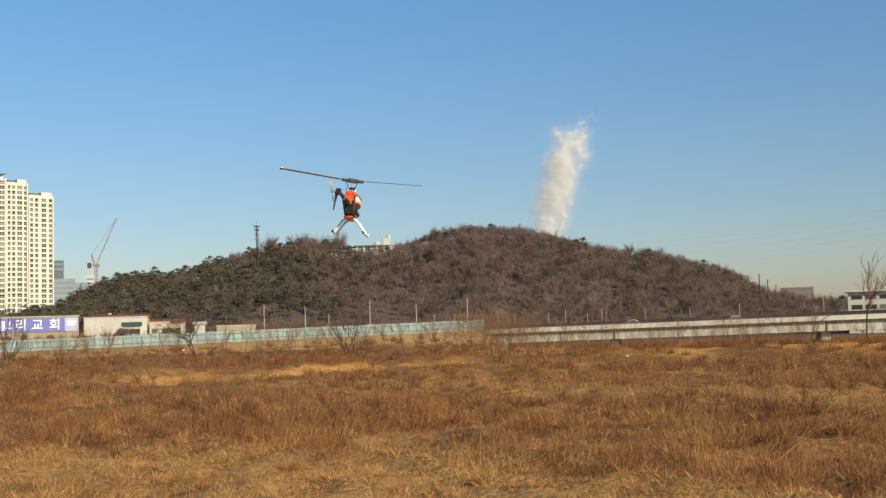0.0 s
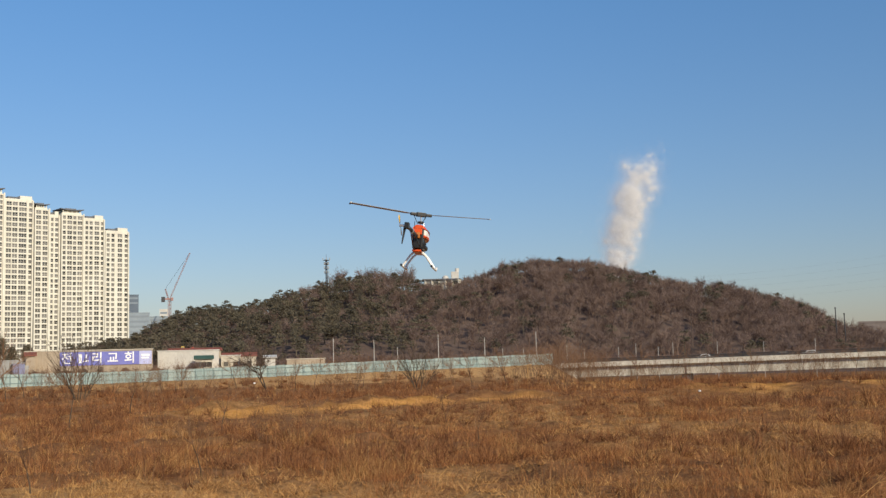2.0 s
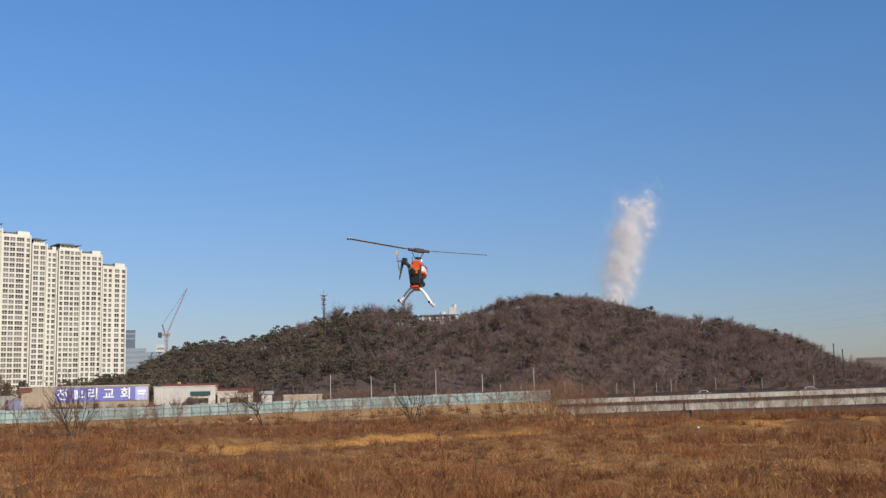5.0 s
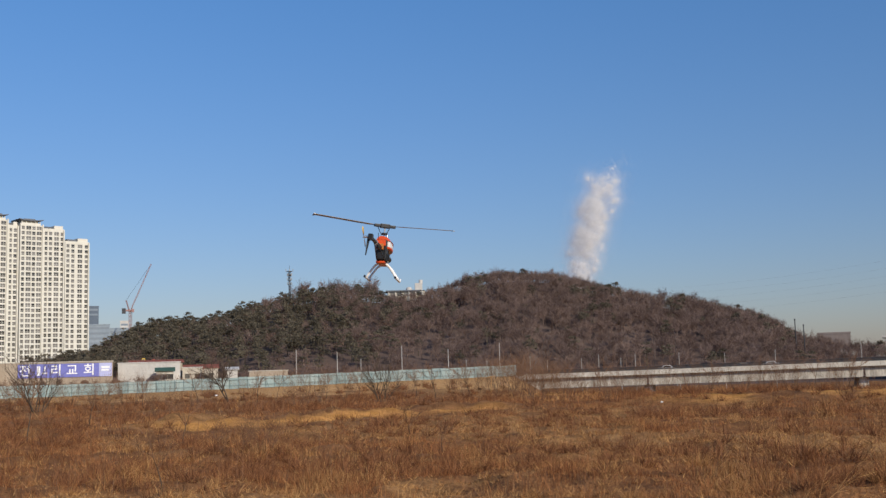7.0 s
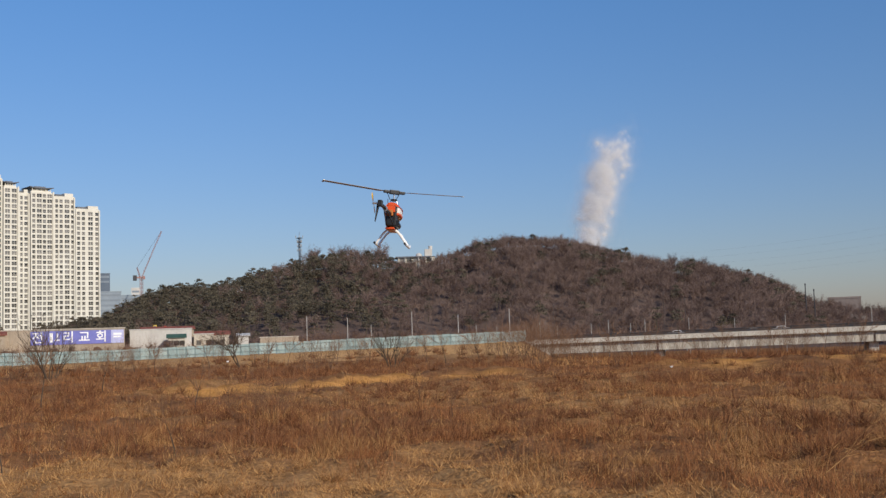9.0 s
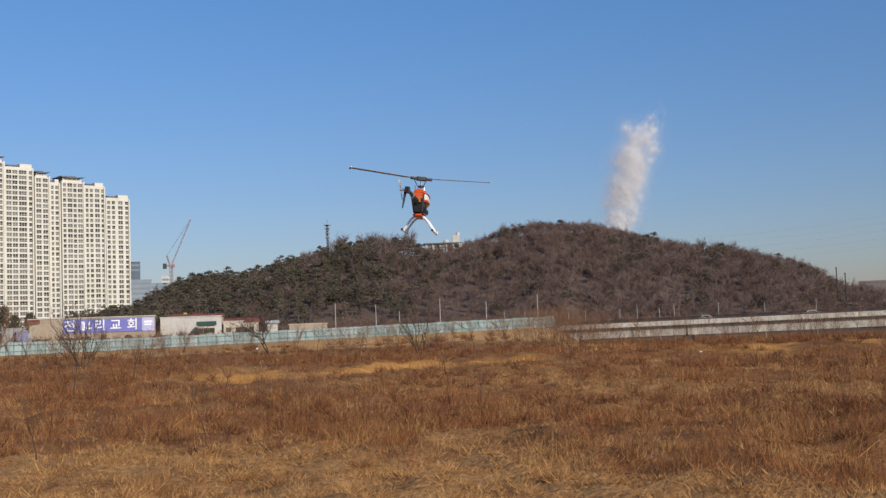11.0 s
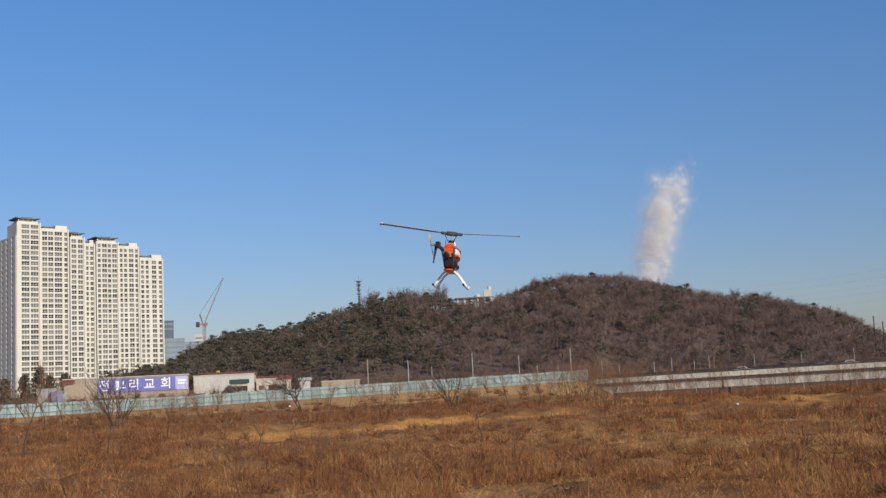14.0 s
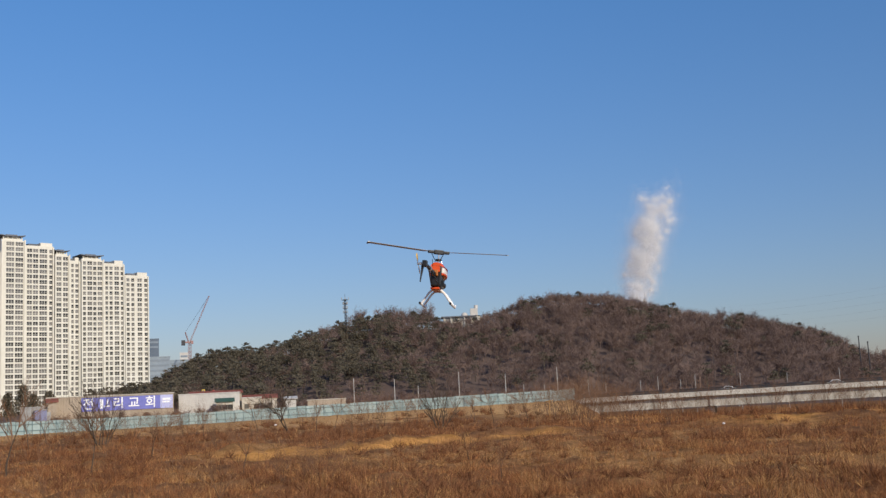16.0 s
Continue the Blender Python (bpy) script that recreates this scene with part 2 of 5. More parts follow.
def ground_mesh():
    """One sheet: a fine fan over the field and a coarse skirt to the horizon."""
    az = np.concatenate([np.linspace(-180, -36, 25)[:-1], np.linspace(-36, 36, 241), np.linspace(36, 180, 25)[1:-1]])
    rr = np.concatenate([np.linspace(0.6, 6, 6), np.geomspace(6.6, 300, 210), np.geomspace(330, 4600, 22)])
    A, R = np.meshgrid(np.radians(az), rr)
    x, y = np.sin(A) * R, np.cos(A) * R
    z = ground_z(x, y)
    n = len(az)
    v = np.stack([x, y, z], -1).reshape(-1, 3)
    i = np.arange(len(rr) - 1)[:, None] * n
    j, k = np.arange(n)[None], (np.arange(n)[None] + 1) % n
    f = np.stack([i + j, i + k, i + n + k, i + n + j], -1).reshape(-1, 4)
    v = np.vstack([v, [[0, 0, 0]]])
    me = np_mesh("ground", v, f, M_GROUND)
    bm = bmesh.new()
    bm.from_mesh(me)
    bm.verts.ensure_lookup_table()
    for q in range(n):
        bm.faces.new((bm.verts[q], bm.verts[(q + 1) % n], bm.verts[len(v) - 1])[::-1])
    bm.to_mesh(me)
    bm.free()
    for p in me.polygons:
        p.use_smooth = True
    s, w, o = soil(v[:, 0], v[:, 1])
    az, r = np.degrees(np.arctan2(v[:, 0], v[:, 1])), np.hypot(v[:, 0], v[:, 1])
    sand = smooth(72, 112, r + 18 * rough_field(v[:, 0], v[:, 1] * 0.5, 14, 2)) * np.clip(0.7 + 0.3 * smooth(-8, -3, az), 0, 1) * (1 - smooth(7.2, 8.6, az)) * smooth(-40, -30, az) * (1 - smooth(206, 240, r))
    me.attributes.new("sand", "FLOAT", "POINT").data.foreach_set("value", sand.astype(np.float32))
    col = np.stack([s, w, o, np.ones_like(s)], -1).astype(np.float32)
    me.color_attributes.new("cover", "FLOAT_COLOR", "POINT").data.foreach_set("color", col.ravel())
    return me


def ground_material():
    """Straw, brown weed litter and ochre soil, mixed by what covers the ground."""
    # dark end of the litter colour is painted shade for the gaps between clumps
    m = mat("field_soil", (0.085, 0.040, 0.019), (0.34, 0.165, 0.070), size=0.6, bump=0.12, fine=0.12)
    n, l = m.node_tree.nodes, m.node_tree.links
    b = n["Principled BSDF"]
    base = b.inputs["Base Color"].links[0].from_socket
    fac = n["Color Ramp"].inputs[0].links[0].from_socket
    cover = n.new("ShaderNodeAttribute")
    cover.attribute_name = "cover"
    parts = n.new("ShaderNodeSeparateColor")
    l.new(cover.outputs["Color"], parts.inputs[0])
    sand = n.new("ShaderNodeAttribute")
    sand.attribute_name = "sand"
    weight = {"Red": parts.outputs["Red"], "Blue": parts.outputs["Blue"], "sand": sand.outputs["Fac"]}
    for chan, c1, c2 in (("Red", (0.15, 0.072, 0.030), (0.51, 0.285, 0.115)), ("Blue", (0.34, 0.155, 0.036), (0.80, 0.405, 0.125)), ("sand", (0.36, 0.185, 0.070), (0.74, 0.45, 0.195))):
        ramp = n.new("ShaderNodeValToRGB")
        ramp.color_ramp.elements[0].position, ramp.color_ramp.elements[1].position = 0.34, 0.66
        ramp.color_ramp.elements[0].color, ramp.color_ramp.elements[1].color = (*c1, 1), (*c2, 1)
        l.new(fac, ramp.inputs[0])
        mx = n.new("ShaderNodeMix")
        mx.data_type = "RGBA"
        l.new(weight[chan], mx.inputs[0])
        l.new(base, mx.inputs[6])
        l.new(ramp.outputs[0], mx.inputs[7])
        base = mx.outputs[2]
    l.new(base, b.inputs["Base Color"])
    return m


M_GROUND = ground_material()
tagged(new("ground", ground_mesh()), "dry winter field of straw, brown weeds and ochre soil", "field", kind="structure")

# ------------------------------------------------------------ hill
# bearing and rise of the skyline of the bare slope
RIDGE = [(-24, 0.2), (-17, 0.3), (-14.5, 0.8), (-12.5, 1.8), (-11, 2.28), (-8.6, 2.5), (-7.1, 2.85), (-5.6, 3.35), (-4.4, 3.65), (-2.6, 3.95),
         (-0.8, 3.8), (0.7, 3.7), (2.2, 3.7), (3.6, 3.85), (5, 4.4), (6.5, 4.65), (8.3, 4.6), (9.8, 4.45), (11.2, 4.05), (12.7, 3.65), (14.1, 3.2),
         (15.5, 2.9), (17, 2.75), (18.3, 2.4), (19.6, 2.05), (20.6, 1.6), (22, 0.7), (24, 0.25), (28, -0.05), (36, -0.2)]
R_AZ, R_EL = np.array(RIDGE).T
FOOT, CREST = 320.0, 480.0


def hill_z(az, r):
    crest = 1.6 + CREST * np.tan(np.radians(np.interp(az, R_AZ, R_EL)))
    foot = DROP * smooth(6.9, 9.6, az)
    f = (r - FOOT) / (CREST - FOOT)
    up = np.where(f < 1, 0.35 * f + 0.65 * smooth(0, 1.12, f) / smooth(0, 1.12, 1.0), np.cos(np.clip((f - 1) * 1.3, 0, 1.57)))
    x, y = np.sin(np.radians(az)) * r, np.cos(np.radians(az)) * r
    lumps = (1.6 * rough_field(x, y, 45, 4) + 0.6 * rough_field(x, y, 16, 5)) * smooth(0.02, 0.3, f) * (1 - smooth(0.7, 1.0, f))
    return foot + (crest - foot) * up + lumps - 0.5 * (f <= 0)


def hill_mesh():
    az, rr = np.linspace(-24, 34, 180), np.concatenate([[FOOT - 4], np.linspace(FOOT, CREST + 190, 60)])
    A, R = np.meshgrid(az, rr)
    z = hill_z(A, R)
    v = np.stack([np.sin(np.radians(A)) * R, np.cos(np.radians(A)) * R, z], -1).reshape(-1, 3)
    n = len(az)
    i, j = np.arange(len(rr) - 1)[:, None] * n, np.arange(n - 1)[None]
    return np_mesh("hill", v, np.stack([i + j, i + n + j, i + n + j + 1, i + j + 1], -1).reshape(-1, 4)[:, ::-1], M_HILL)


tagged(new("hill", hill_mesh()), "low rounded hill covered in brown leaf litter", "hill", kind="structure")


def slivers(base, tips, width, r):
    """Thin triangles from base points to tips: twigs, needles or blades."""
    d = tips - base
    side = np.cross(d, r.normal(size=d.shape))
    side *= (width / np.maximum(np.linalg.norm(side, axis=1), 1e-6))[:, None]
    v = np.stack([base - side / 2, base + side / 2, tips], 1).reshape(-1, 3)
    return v, np.arange(len(v)).reshape(-1, 3)


def bare_tree(r, tall, twigs):
    """A leafless broad tree: trunk, forked limbs and a haze of fine upward twigs, as slivers."""
    fork = tall * r.uniform(0.25, 0.4)
    n_limb = 12
    a = r.uniform(0, 6.28, n_limb)
    reach = tall * r.uniform(0.14, 0.34, n_limb)
    start = np.stack([np.zeros(n_limb), np.zeros(n_limb), r.uniform(fork * 0.8, tall * 0.6, n_limb)], 1)
    end = np.stack([np.cos(a) * reach, np.sin(a) * reach, r.uniform(tall * 0.6, tall, n_limb)], 1)
    # twigs stand out from the limbs, more of them towards the ends
    pick = r.integers(0, n_limb, twigs)
    u = np.sqrt(r.uniform(0.12, 1, twigs))[:, None]
    tb = start[pick] * (1 - u) + end[pick] * u + r.normal(0, 0.045 * tall, (twigs, 3))
    side = tb * [1, 1, 0] / (0.2 * tall) + r.normal(0, 0.5, (twigs, 3)) + [0, 0, 0.9]
    tt = tb + side / np.linalg.norm(side, axis=1)[:, None] * (tall * r.uniform(0.10, 0.22, twigs))[:, None]
    base = np.vstack([[[0, 0, -0.4]], start, tb])
    tips = np.vstack([[[0, 0, tall * 0.85]], end, tt])
    width = np.concatenate([[0.30], np.full(n_limb, 0.17), r.uniform(0.05, 0.12, twigs)])
    return slivers(base, tips, width, r)


def pine_tree(r, tall, tufts):
    """A red pine: bare lower trunk and flattened shelves of needle tufts with gaps between."""
    n_b = 10
    a, h = r.uniform(0, 6.28, n_b), np.sort(r.uniform(0.45, 1.0, n_b)) * tall
    reach = tall * (0.08 + 0.36 * np.sqrt(np.clip(1.03 - h / tall, 0, 1))) * r.uniform(0.6, 1.15, n_b)
    pick = r.integers(0, n_b, tufts)
    u = np.sqrt(r.uniform(0.05, 1, tufts))
    spread = a[pick] + r.normal(0, 0.55, tufts)
    c = np.stack([np.cos(spread) * reach[pick] * u, np.sin(spread) * reach[pick] * u, h[pick] + 0.05 * tall * (1 - u)], 1) + r.normal(0, 1, (tufts, 3)) * [0.22, 0.22, 0.13]
    d = r.normal(size=(tufts, 3)) * [1, 1, 0.5] + [0, 0, 0.45]
    tips = c + d / np.linalg.norm(d, axis=1)[:, None] * r.uniform(0.3, 0.7, tufts)[:, None]
    base = np.vstack([[[0, 0, -0.4]], c])
    tips = np.vstack([[[0, 0, tall]], tips])
    width = np.concatenate([[0.36], r.uniform(0.2, 0.45, tufts)])
    return slivers(base, tips, width, r)


def forest(name, protos, spots, scales, material, label, r):
    """Joins many turned and scaled trees into one mesh."""
    vs, tones = [], []
    for (x, y, z), s in zip(spots, scales):
        v = protos[r.integers(len(protos))]
        a = r.uniform(0, 6.28)
        c, sn = math.cos(a), math.sin(a)
        w = np.empty_like(v)
        w[:, 0], w[:, 1], w[:, 2] = (v[:, 0] * c - v[:, 1] * sn) * s + x, (v[:, 0] * sn + v[:, 1] * c) * s + y, v[:, 2] * s * r.uniform(0.85, 1.15) + z
        vs.append(w)
        tones.append(np.full(len(w), r.uniform(-0.5, 0.5), np.float32))
    v = np.vstack(vs)
    me = np_mesh(name, v, np.arange(len(v)).reshape(-1, 3), material)
    me.attributes.new("tone", "FLOAT", "POINT").data.foreach_set("value", np.concatenate(tones))
    return tagged(new(name, me), label, "woods", kind="stuff")


rw = np.random.default_rng(11)
BARE = [bare_tree(rw, 6.3, 262)[0] for _ in range(7)]
PINES = [pine_tree(rw, 6.0, 230)[0] for _ in range(6)]


def woods():
    n = 4950
    az = rw.uniform(-17.5, 30, n)
    r = FOOT + (CREST + 14 - FOOT) * np.sqrt(rw.uniform(0, 1, n))
    el = np.interp(az, R_AZ, R_EL)
    keep = (el > 0.5) | (rw.uniform(0, 1, n) < 0.35)
    keep &= ~((r > CREST - 14) & (((az > -4.6) & (az < 0.2)) | ((az > 14.5) & (az < 18))) & (rw.uniform(0, 1, n) < 0.3))
    az, r = az[keep], r[keep]
    x, y = np.sin(np.radians(az)) * r, np.cos(np.radians(az)) * r
    z = hill_z(az, r)
    f = (r - FOOT) / (CREST - FOOT)
    green = np.exp(-((az + 6.5) / 7.0) ** 2) * (1 - 0.5 * smooth(0.6, 0.95, f) * smooth(-9, -6, az)) + 0.75 * (1 - smooth(-10, -7, az))
    pine = rw.uniform(0, 1, len(az)) < np.clip(green + 0.25 * rough_field(x, y, 30, 6), 0.03, 0.92) * 0.85
    s = rw.uniform(0.65, 1.25, len(az)) * np.where(f > 0.93, 0.8, 1.0)
    tallest = (f > 0.93) & ~pine & (rw.uniform(0, 1, len(az)) < np.where(az > 5, 0.4, 0.5)) & (((az > -4.3) & (az < 0.2)) | ((az > 15) & (az < 18)))
    s = np.where(tallest, rw.uniform(1.15, 1.5, len(az)) * np.where(az > 5, 0.9, 1.1), s)
    s = np.where((az > 0.5) & (az < 2.9) & (r > 438), s * 0.8, s)
    spots = np.stack([x, y, z], 1)
    forest("bare_woods", BARE, spots[~pine], s[~pine], M_WOOD, "leafless brown woods covering the hill", rw)
    forest("pine_woods", PINES, spots[pine], s[pine] * 1.12, M_PINE, "dull green pines on the hill slope", rw)


woods()


def roadside_scrub():
    """Low bare bushes and young trees along the foot of the hill, behind the hoarding and the bridge."""
    n = 330
    az = np.concatenate([rw.uniform(-13.5, 7.5, 210), rw.uniform(8.5, 31, 120)])
    r = rw.uniform(282, 318, n)
    x, y = np.sin(np.radians(az)) * r, np.cos(np.radians(az)) * r
    forest("roadside_scrub", BARE, np.stack([x, y, ground_z(x, y)], 1), rw.uniform(0.3, 0.75, n), M_WOOD, "bare brown scrub at the foot of the hill", rw)


roadside_scrub()


def soil_bank():
    """Low lumpy bank of brown earth behind the hoarding, before the warehouse."""
    az, u = np.linspace(-21.5, -7.0, 160), np.linspace(-1, 1, 13)
    A, U = np.meshgrid(az, u)
    r = 226 + U * 5.5
    x, y = np.sin(np.radians(A)) * r, np.cos(np.radians(A)) * r
    tall = 2.2 * smooth(-21.5, -19.5, A) * (1 - 0.55 * smooth(-13.4, -11.5, A)) * (1 - smooth(-9, -7, A))
    z = ground_z(x, y) - 0.15 + tall * (1 - U ** 2) * (1 + 0.25 * rough_field(x, y, 5, 3) + 0.15 * rough_field(x, y, 1.6, 1))
    n = len(az)
    i, j = np.arange(len(u) - 1)[:, None] * n, np.arange(n - 1)[None]
    f = np.stack([i + j, i + j + 1, i + n + j + 1, i + n + j], -1).reshape(-1, 4)
    me = np_mesh("soil_bank", np.stack([x, y, z], -1).reshape(-1, 3), f, mat("brown_earth", (0.13, 0.075, 0.048), (0.26, 0.155, 0.10), size=2.5, bump=0.15))
    tagged(new("soil_bank", me), "low bank of brown earth behind the hoarding", "earth bank", kind="structure")
    k = 46
    az = rw.uniform(-20.5, -8, k)
    x, y = np.sin(np.radians(az)) * 224, np.cos(np.radians(az)) * 224
    forest("bank_scrub", BARE, np.stack([x, y, ground_z(x, y) + 0.7], 1), rw.uniform(0.25, 0.5, k), M_WOOD, "thin bare scrub on the bank of earth", rw)


soil_bank()


M_FENCEPOST = mat("dull_green_post", (0.10, 0.155, 0.165), (0.16, 0.225, 0.235), size=1.0)
M_DARKPOST = mat("brown_grey_post", (0.07, 0.055, 0.05), (0.12, 0.10, 0.09), size=1.0)


def corrugated(x0, x1, y, z0, z1, pitch):
    """One folded sheet with trapezoid ribs, standing upright."""
    n = max(1, round((x1 - x0) / pitch))
    p = (x1 - x0) / n
    line = []
    for k in range(n):
        x = x0 + k * p
        line += [(x, y), (x + p * 0.6, y), (x + p * 0.7, y - 0.05), (x + p * 0.9, y - 0.05)]
    line.append((x1, y))
    bm = bmesh.new()
    for (xa, ya), (xb, yb) in zip(line, line[1:]):
        q = [bm.verts.new(v) for v in ((xa, ya, z0), (xb, yb, z0), (xb, yb, z1), (xa, ya, z1))]
        bm.faces.new(q)
    bmesh.ops.remove_doubles(bm, verts=bm.verts, dist=1e-4)
    bmesh.ops.solidify(bm, geom=bm.faces[:], thickness=-0.02)
    return bm


# ------------------------------------------------------------ hoarding along the far edge of the field
def site_fence():
    """Sheet-steel site hoarding: posts, rails and panels one by one."""
    line = [polar(-36, 142, -0.8), polar(-22.6, 178, -0.75), polar(-14.5, 204, -0.9), polar(7.5, 206, 0.28)]
    step, tall = 1.6, 2.05
    pb = corrugated(-0.77, 0.77, 0.0, 0.03, tall, 0.26)
    panel = bpy.data.meshes.new("panel")
    pb.to_mesh(panel)
    pb.free()
    panel.materials.append(M_FENCE)
    qb = T((0, 0, -0.3), (0, 0, tall + 0.08), 0.045, n=6)
    post = bpy.data.meshes.new("post")
    qb.to_mesh(post)
    qb.free()
    post.materials.append(M_FENCEPOST)
    rb = B(-0.8, 0.8, 0.03, 0.09, 0, 0.07)
    rail = bpy.data.meshes.new("rail")
    rb.to_mesh(rail)
    rb.free()
    rail.materials.append(M_FENCEPOST)
    sb = T((0, 0.0, 1.75), (0.75, -0.55, -0.25), 0.035, n=6)
    strut = bpy.data.meshes.new("strut")
    sb.to_mesh(strut)
    sb.free()
    strut.materials.append(M_FENCEPOST)
    r = random.Random(3)
    for a, b in zip(line, line[1:]):
        d = b - a
        turn = math.degrees(math.atan2(d.y, d.x))
        n = int(d.length / step)
        f = thing("site_fence", pose(a.x, a.y, a.z, 0, -math.degrees(math.atan2(b.z - a.z, d.xy.length)), turn), "pale blue-green sheet steel hoarding along the field edge", "fence", "site hoarding")
        for i in range(n):
            x = (i + 0.5) * d.length / n
            g = r.uniform(-0.05, 0.05)
            shared("panel", panel, f, pose(x, 0, g, r.uniform(-1.5, 1.5), r.uniform(-0.5, 0.5), 0) @ Matrix.Diagonal((d.length / n / step, 1, 1, 1)))
            shared("post", post, f, pose(x - d.length / n / 2, -0.10, 0))
            if i % 2:
                shared("strut", strut, f, pose(x - d.length / n / 2, -0.14, 0, 0, 0, r.uniform(-25, 25)))
            shared("rail", rail, f, pose(x, -0.17, 1.55) @ Matrix.Diagonal((d.length / n / step, 1, 1, 1)))
            shared("rail", rail, f, pose(x, -0.17, 0.55) @ Matrix.Diagonal((d.length / n / step, 1, 1, 1)))


site_fence()


# ------------------------------------------------------------ low road bridge
def road_bridge():
    p0, p1 = polar(7.9, 254), polar(36, 262)
    d = p1 - p0
    L = d.length
    turn = math.degrees(math.atan2(d.y, d.x))
    z0, z1 = height(254, -0.32), height(262, 0.02)
    br = thing("road_bridge", pose(p0.x, p0.y, z0, 0, -math.degrees(math.atan2(z1 - z0, L)), turn),
               "long low weathered concrete road bridge with a pale parapet", "bridge")
    r = random.Random(8)
    part("deck", B(0, L, 0.38, 14, -1.48, -0.7), M_CONC_DK, br, "grey concrete deck")
    part("roadway", B(0, L, 0.4, 13.6, -0.696, -0.62), M_ASPHALT, br, "dark asphalt roadway")
    n = 24
    for i in range(n):
        a, b = i * L / n, (i + 1) * L / n - 0.05
        bm = B(a, b, -0.1, 0.35, -1.0, 0.0, bevel=0.04)
        box(bm, a, b, -0.6, -0.1, -1.06, -0.86)
        part("parapet", bm, M_CONC, br)
        part("far_parapet", B(a, b, 13.7, 14.0, -0.9, 0.0, bevel=0.04), M_CONC, br)
    # stained side girders, one for each span, with a joint gap between
    cuts = [0, 28.5, 75, 112, L]
    for a, b in zip(cuts, cuts[1:]):
        bm = B(a + 0.25, b - 0.25, 0.40, 1.4, -3.4, -1.5, bevel=0.05)
        part("girder", bm, M_CONC_DK, br, "concrete girder with dark rain streaks")
        part("bearing_pier", B(b - 1.0, b + 1.0, 2.0, 12.0, -7.5, -3.41, bevel=0.1), M_CONC_DK, br)
    bm = B(-6.0, 0.0, -0.4, 8.0, -6.0, -0.3, bevel=0.15)
    part("abutment", bm, M_CONC_DK, br, "pale broken concrete abutment")
    for i in range(9):
        x = -5 + r.uniform(0, 9)
        s = r.uniform(0.4, 1.0)
        part("rubble_block", B(x, x + s, -1.6 - r.random(), -0.9, -5.0, -3.6 + s * r.uniform(0.2, 1.0), bevel=0.1), M_CONC, br)
    # handrail over the parapet
    rail = T((0, 0.12, 0.42), (L, 0.12, 0.42), 0.08, n=6)
    part("far_barrier", B(0, L, 14.1, 14.3, -0.7, 0.85), M_DARKPOST, br, "dark barrier along the far edge")
    part("guard_beam", B(0, L, 1.0, 1.1, -0.1, 0.30), M_DARK, br, "dark steel guard beam")
    part("handrail", rail, M_DARK, br, "thin dark steel handrail")
    part("handrail", T((0, 13.85, 0.75), (L, 13.85, 0.75), 0.07, n=6), M_DARK, br)
    post = T((0, 0, -0.05), (0, 0, 0.45), 0.04, n=6)
    me = bpy.data.meshes.new("rail_post")
    post.to_mesh(me)
    post.free()
    me.materials.append(M_DARK)
    for i in range(int(L / 2.5)):
        shared("rail_post", me, br, pose(i * 2.5 + 1, 0.12, 0))
    return br, d


BRIDGE, bridge_dir = road_bridge()


def pole(az, r, el_top, base, thick, label, paint=None):
    top = height(r, el_top)
    ob = thing("street_pole", facing(az, r, base), label, "pole", "poles along the road")
    h = top - base
    part("shaft", T((0, 0, -0.5), (0, 0, h), thick, thick * 0.7, n=8), paint or M_POST, ob)
    part("collar", T((0, 0, 0), (0, 0, 0.5), thick * 1.5, n=8), M_STEEL, ob)
    part("cap", T((0, 0, h), (0, 0, h + 0.12), thick * 0.9, thick * 0.3, n=8), M_STEEL, ob)


for az, el in ((-4.15, 1.3), (-2.0, 1.15), (-0.75, 0.75), (1.43, 1.38), (3.9, 1.15), (6.64, 1.38)):
    pole(az, 236, el, 0.0, 0.10, "slender pale street pole behind the hoarding")
for az, el in ((4.85, 0.55), (5.95, 0.45), (8.25, 0.62), (9.15, 0.42), (10.95, 0.45), (11.85, 0.62), (13.0, 0.4), (13.75, 0.6), (16.0, 0.58), (18.3, 0.5), (20.8, 0.6), (24.9, 0.75)):
    pole(az, 272, el, -4.4, 0.075, "short pale street pole beside the road")
for az, el in ((9.0, 1.5), (14.75, 2.0), (15.85, 1.6)):
    pole(az, 312, el, -4.4, 0.10, "tall thin grey pole before the woods", M_DARKPOST)


# ------------------------------------------------------------ apartment towers
def facade_frame():
    a, b = polar(-21.75, 612), polar(-14.6, 643)
    d = b - a
    return a, d.normalized(), math.degrees(math.atan2(d.y, d.x))


F0, F_DIR, F_TURN = facade_frame()


def along(az):
    """Metres along the facade line at a bearing, and the distance from the eye."""
    w = polar(az, 1.0)
    det = w.x * -F_DIR.y + F_DIR.x * w.y
    r = (F0.x * -F_DIR.y + F_DIR.x * F0.y) / det
    return (w * r - F0).dot(F_DIR), r


def window_mesh(w, h, bars):
    bm = B(-w / 2, w / 2, 0.0, 0.08, 0, h, index=0)
    for k in range(bars + 2):
        x = -w / 2 + k * w / (bars + 1)
        box(bm, x - 0.07, x + 0.07, -0.06, 0.0, 0, h, index=1)
    box(bm, -w / 2, w / 2, -0.05, 0.0, h * 0.36, h * 0.36 + 0.1, index=1)
    me = bpy.data.meshes.new("window")
    bm.to_mesh(me)
    bm.free()
    me.materials.append(M_PANE)
    me.materials.append(M_CREAM)
    return me


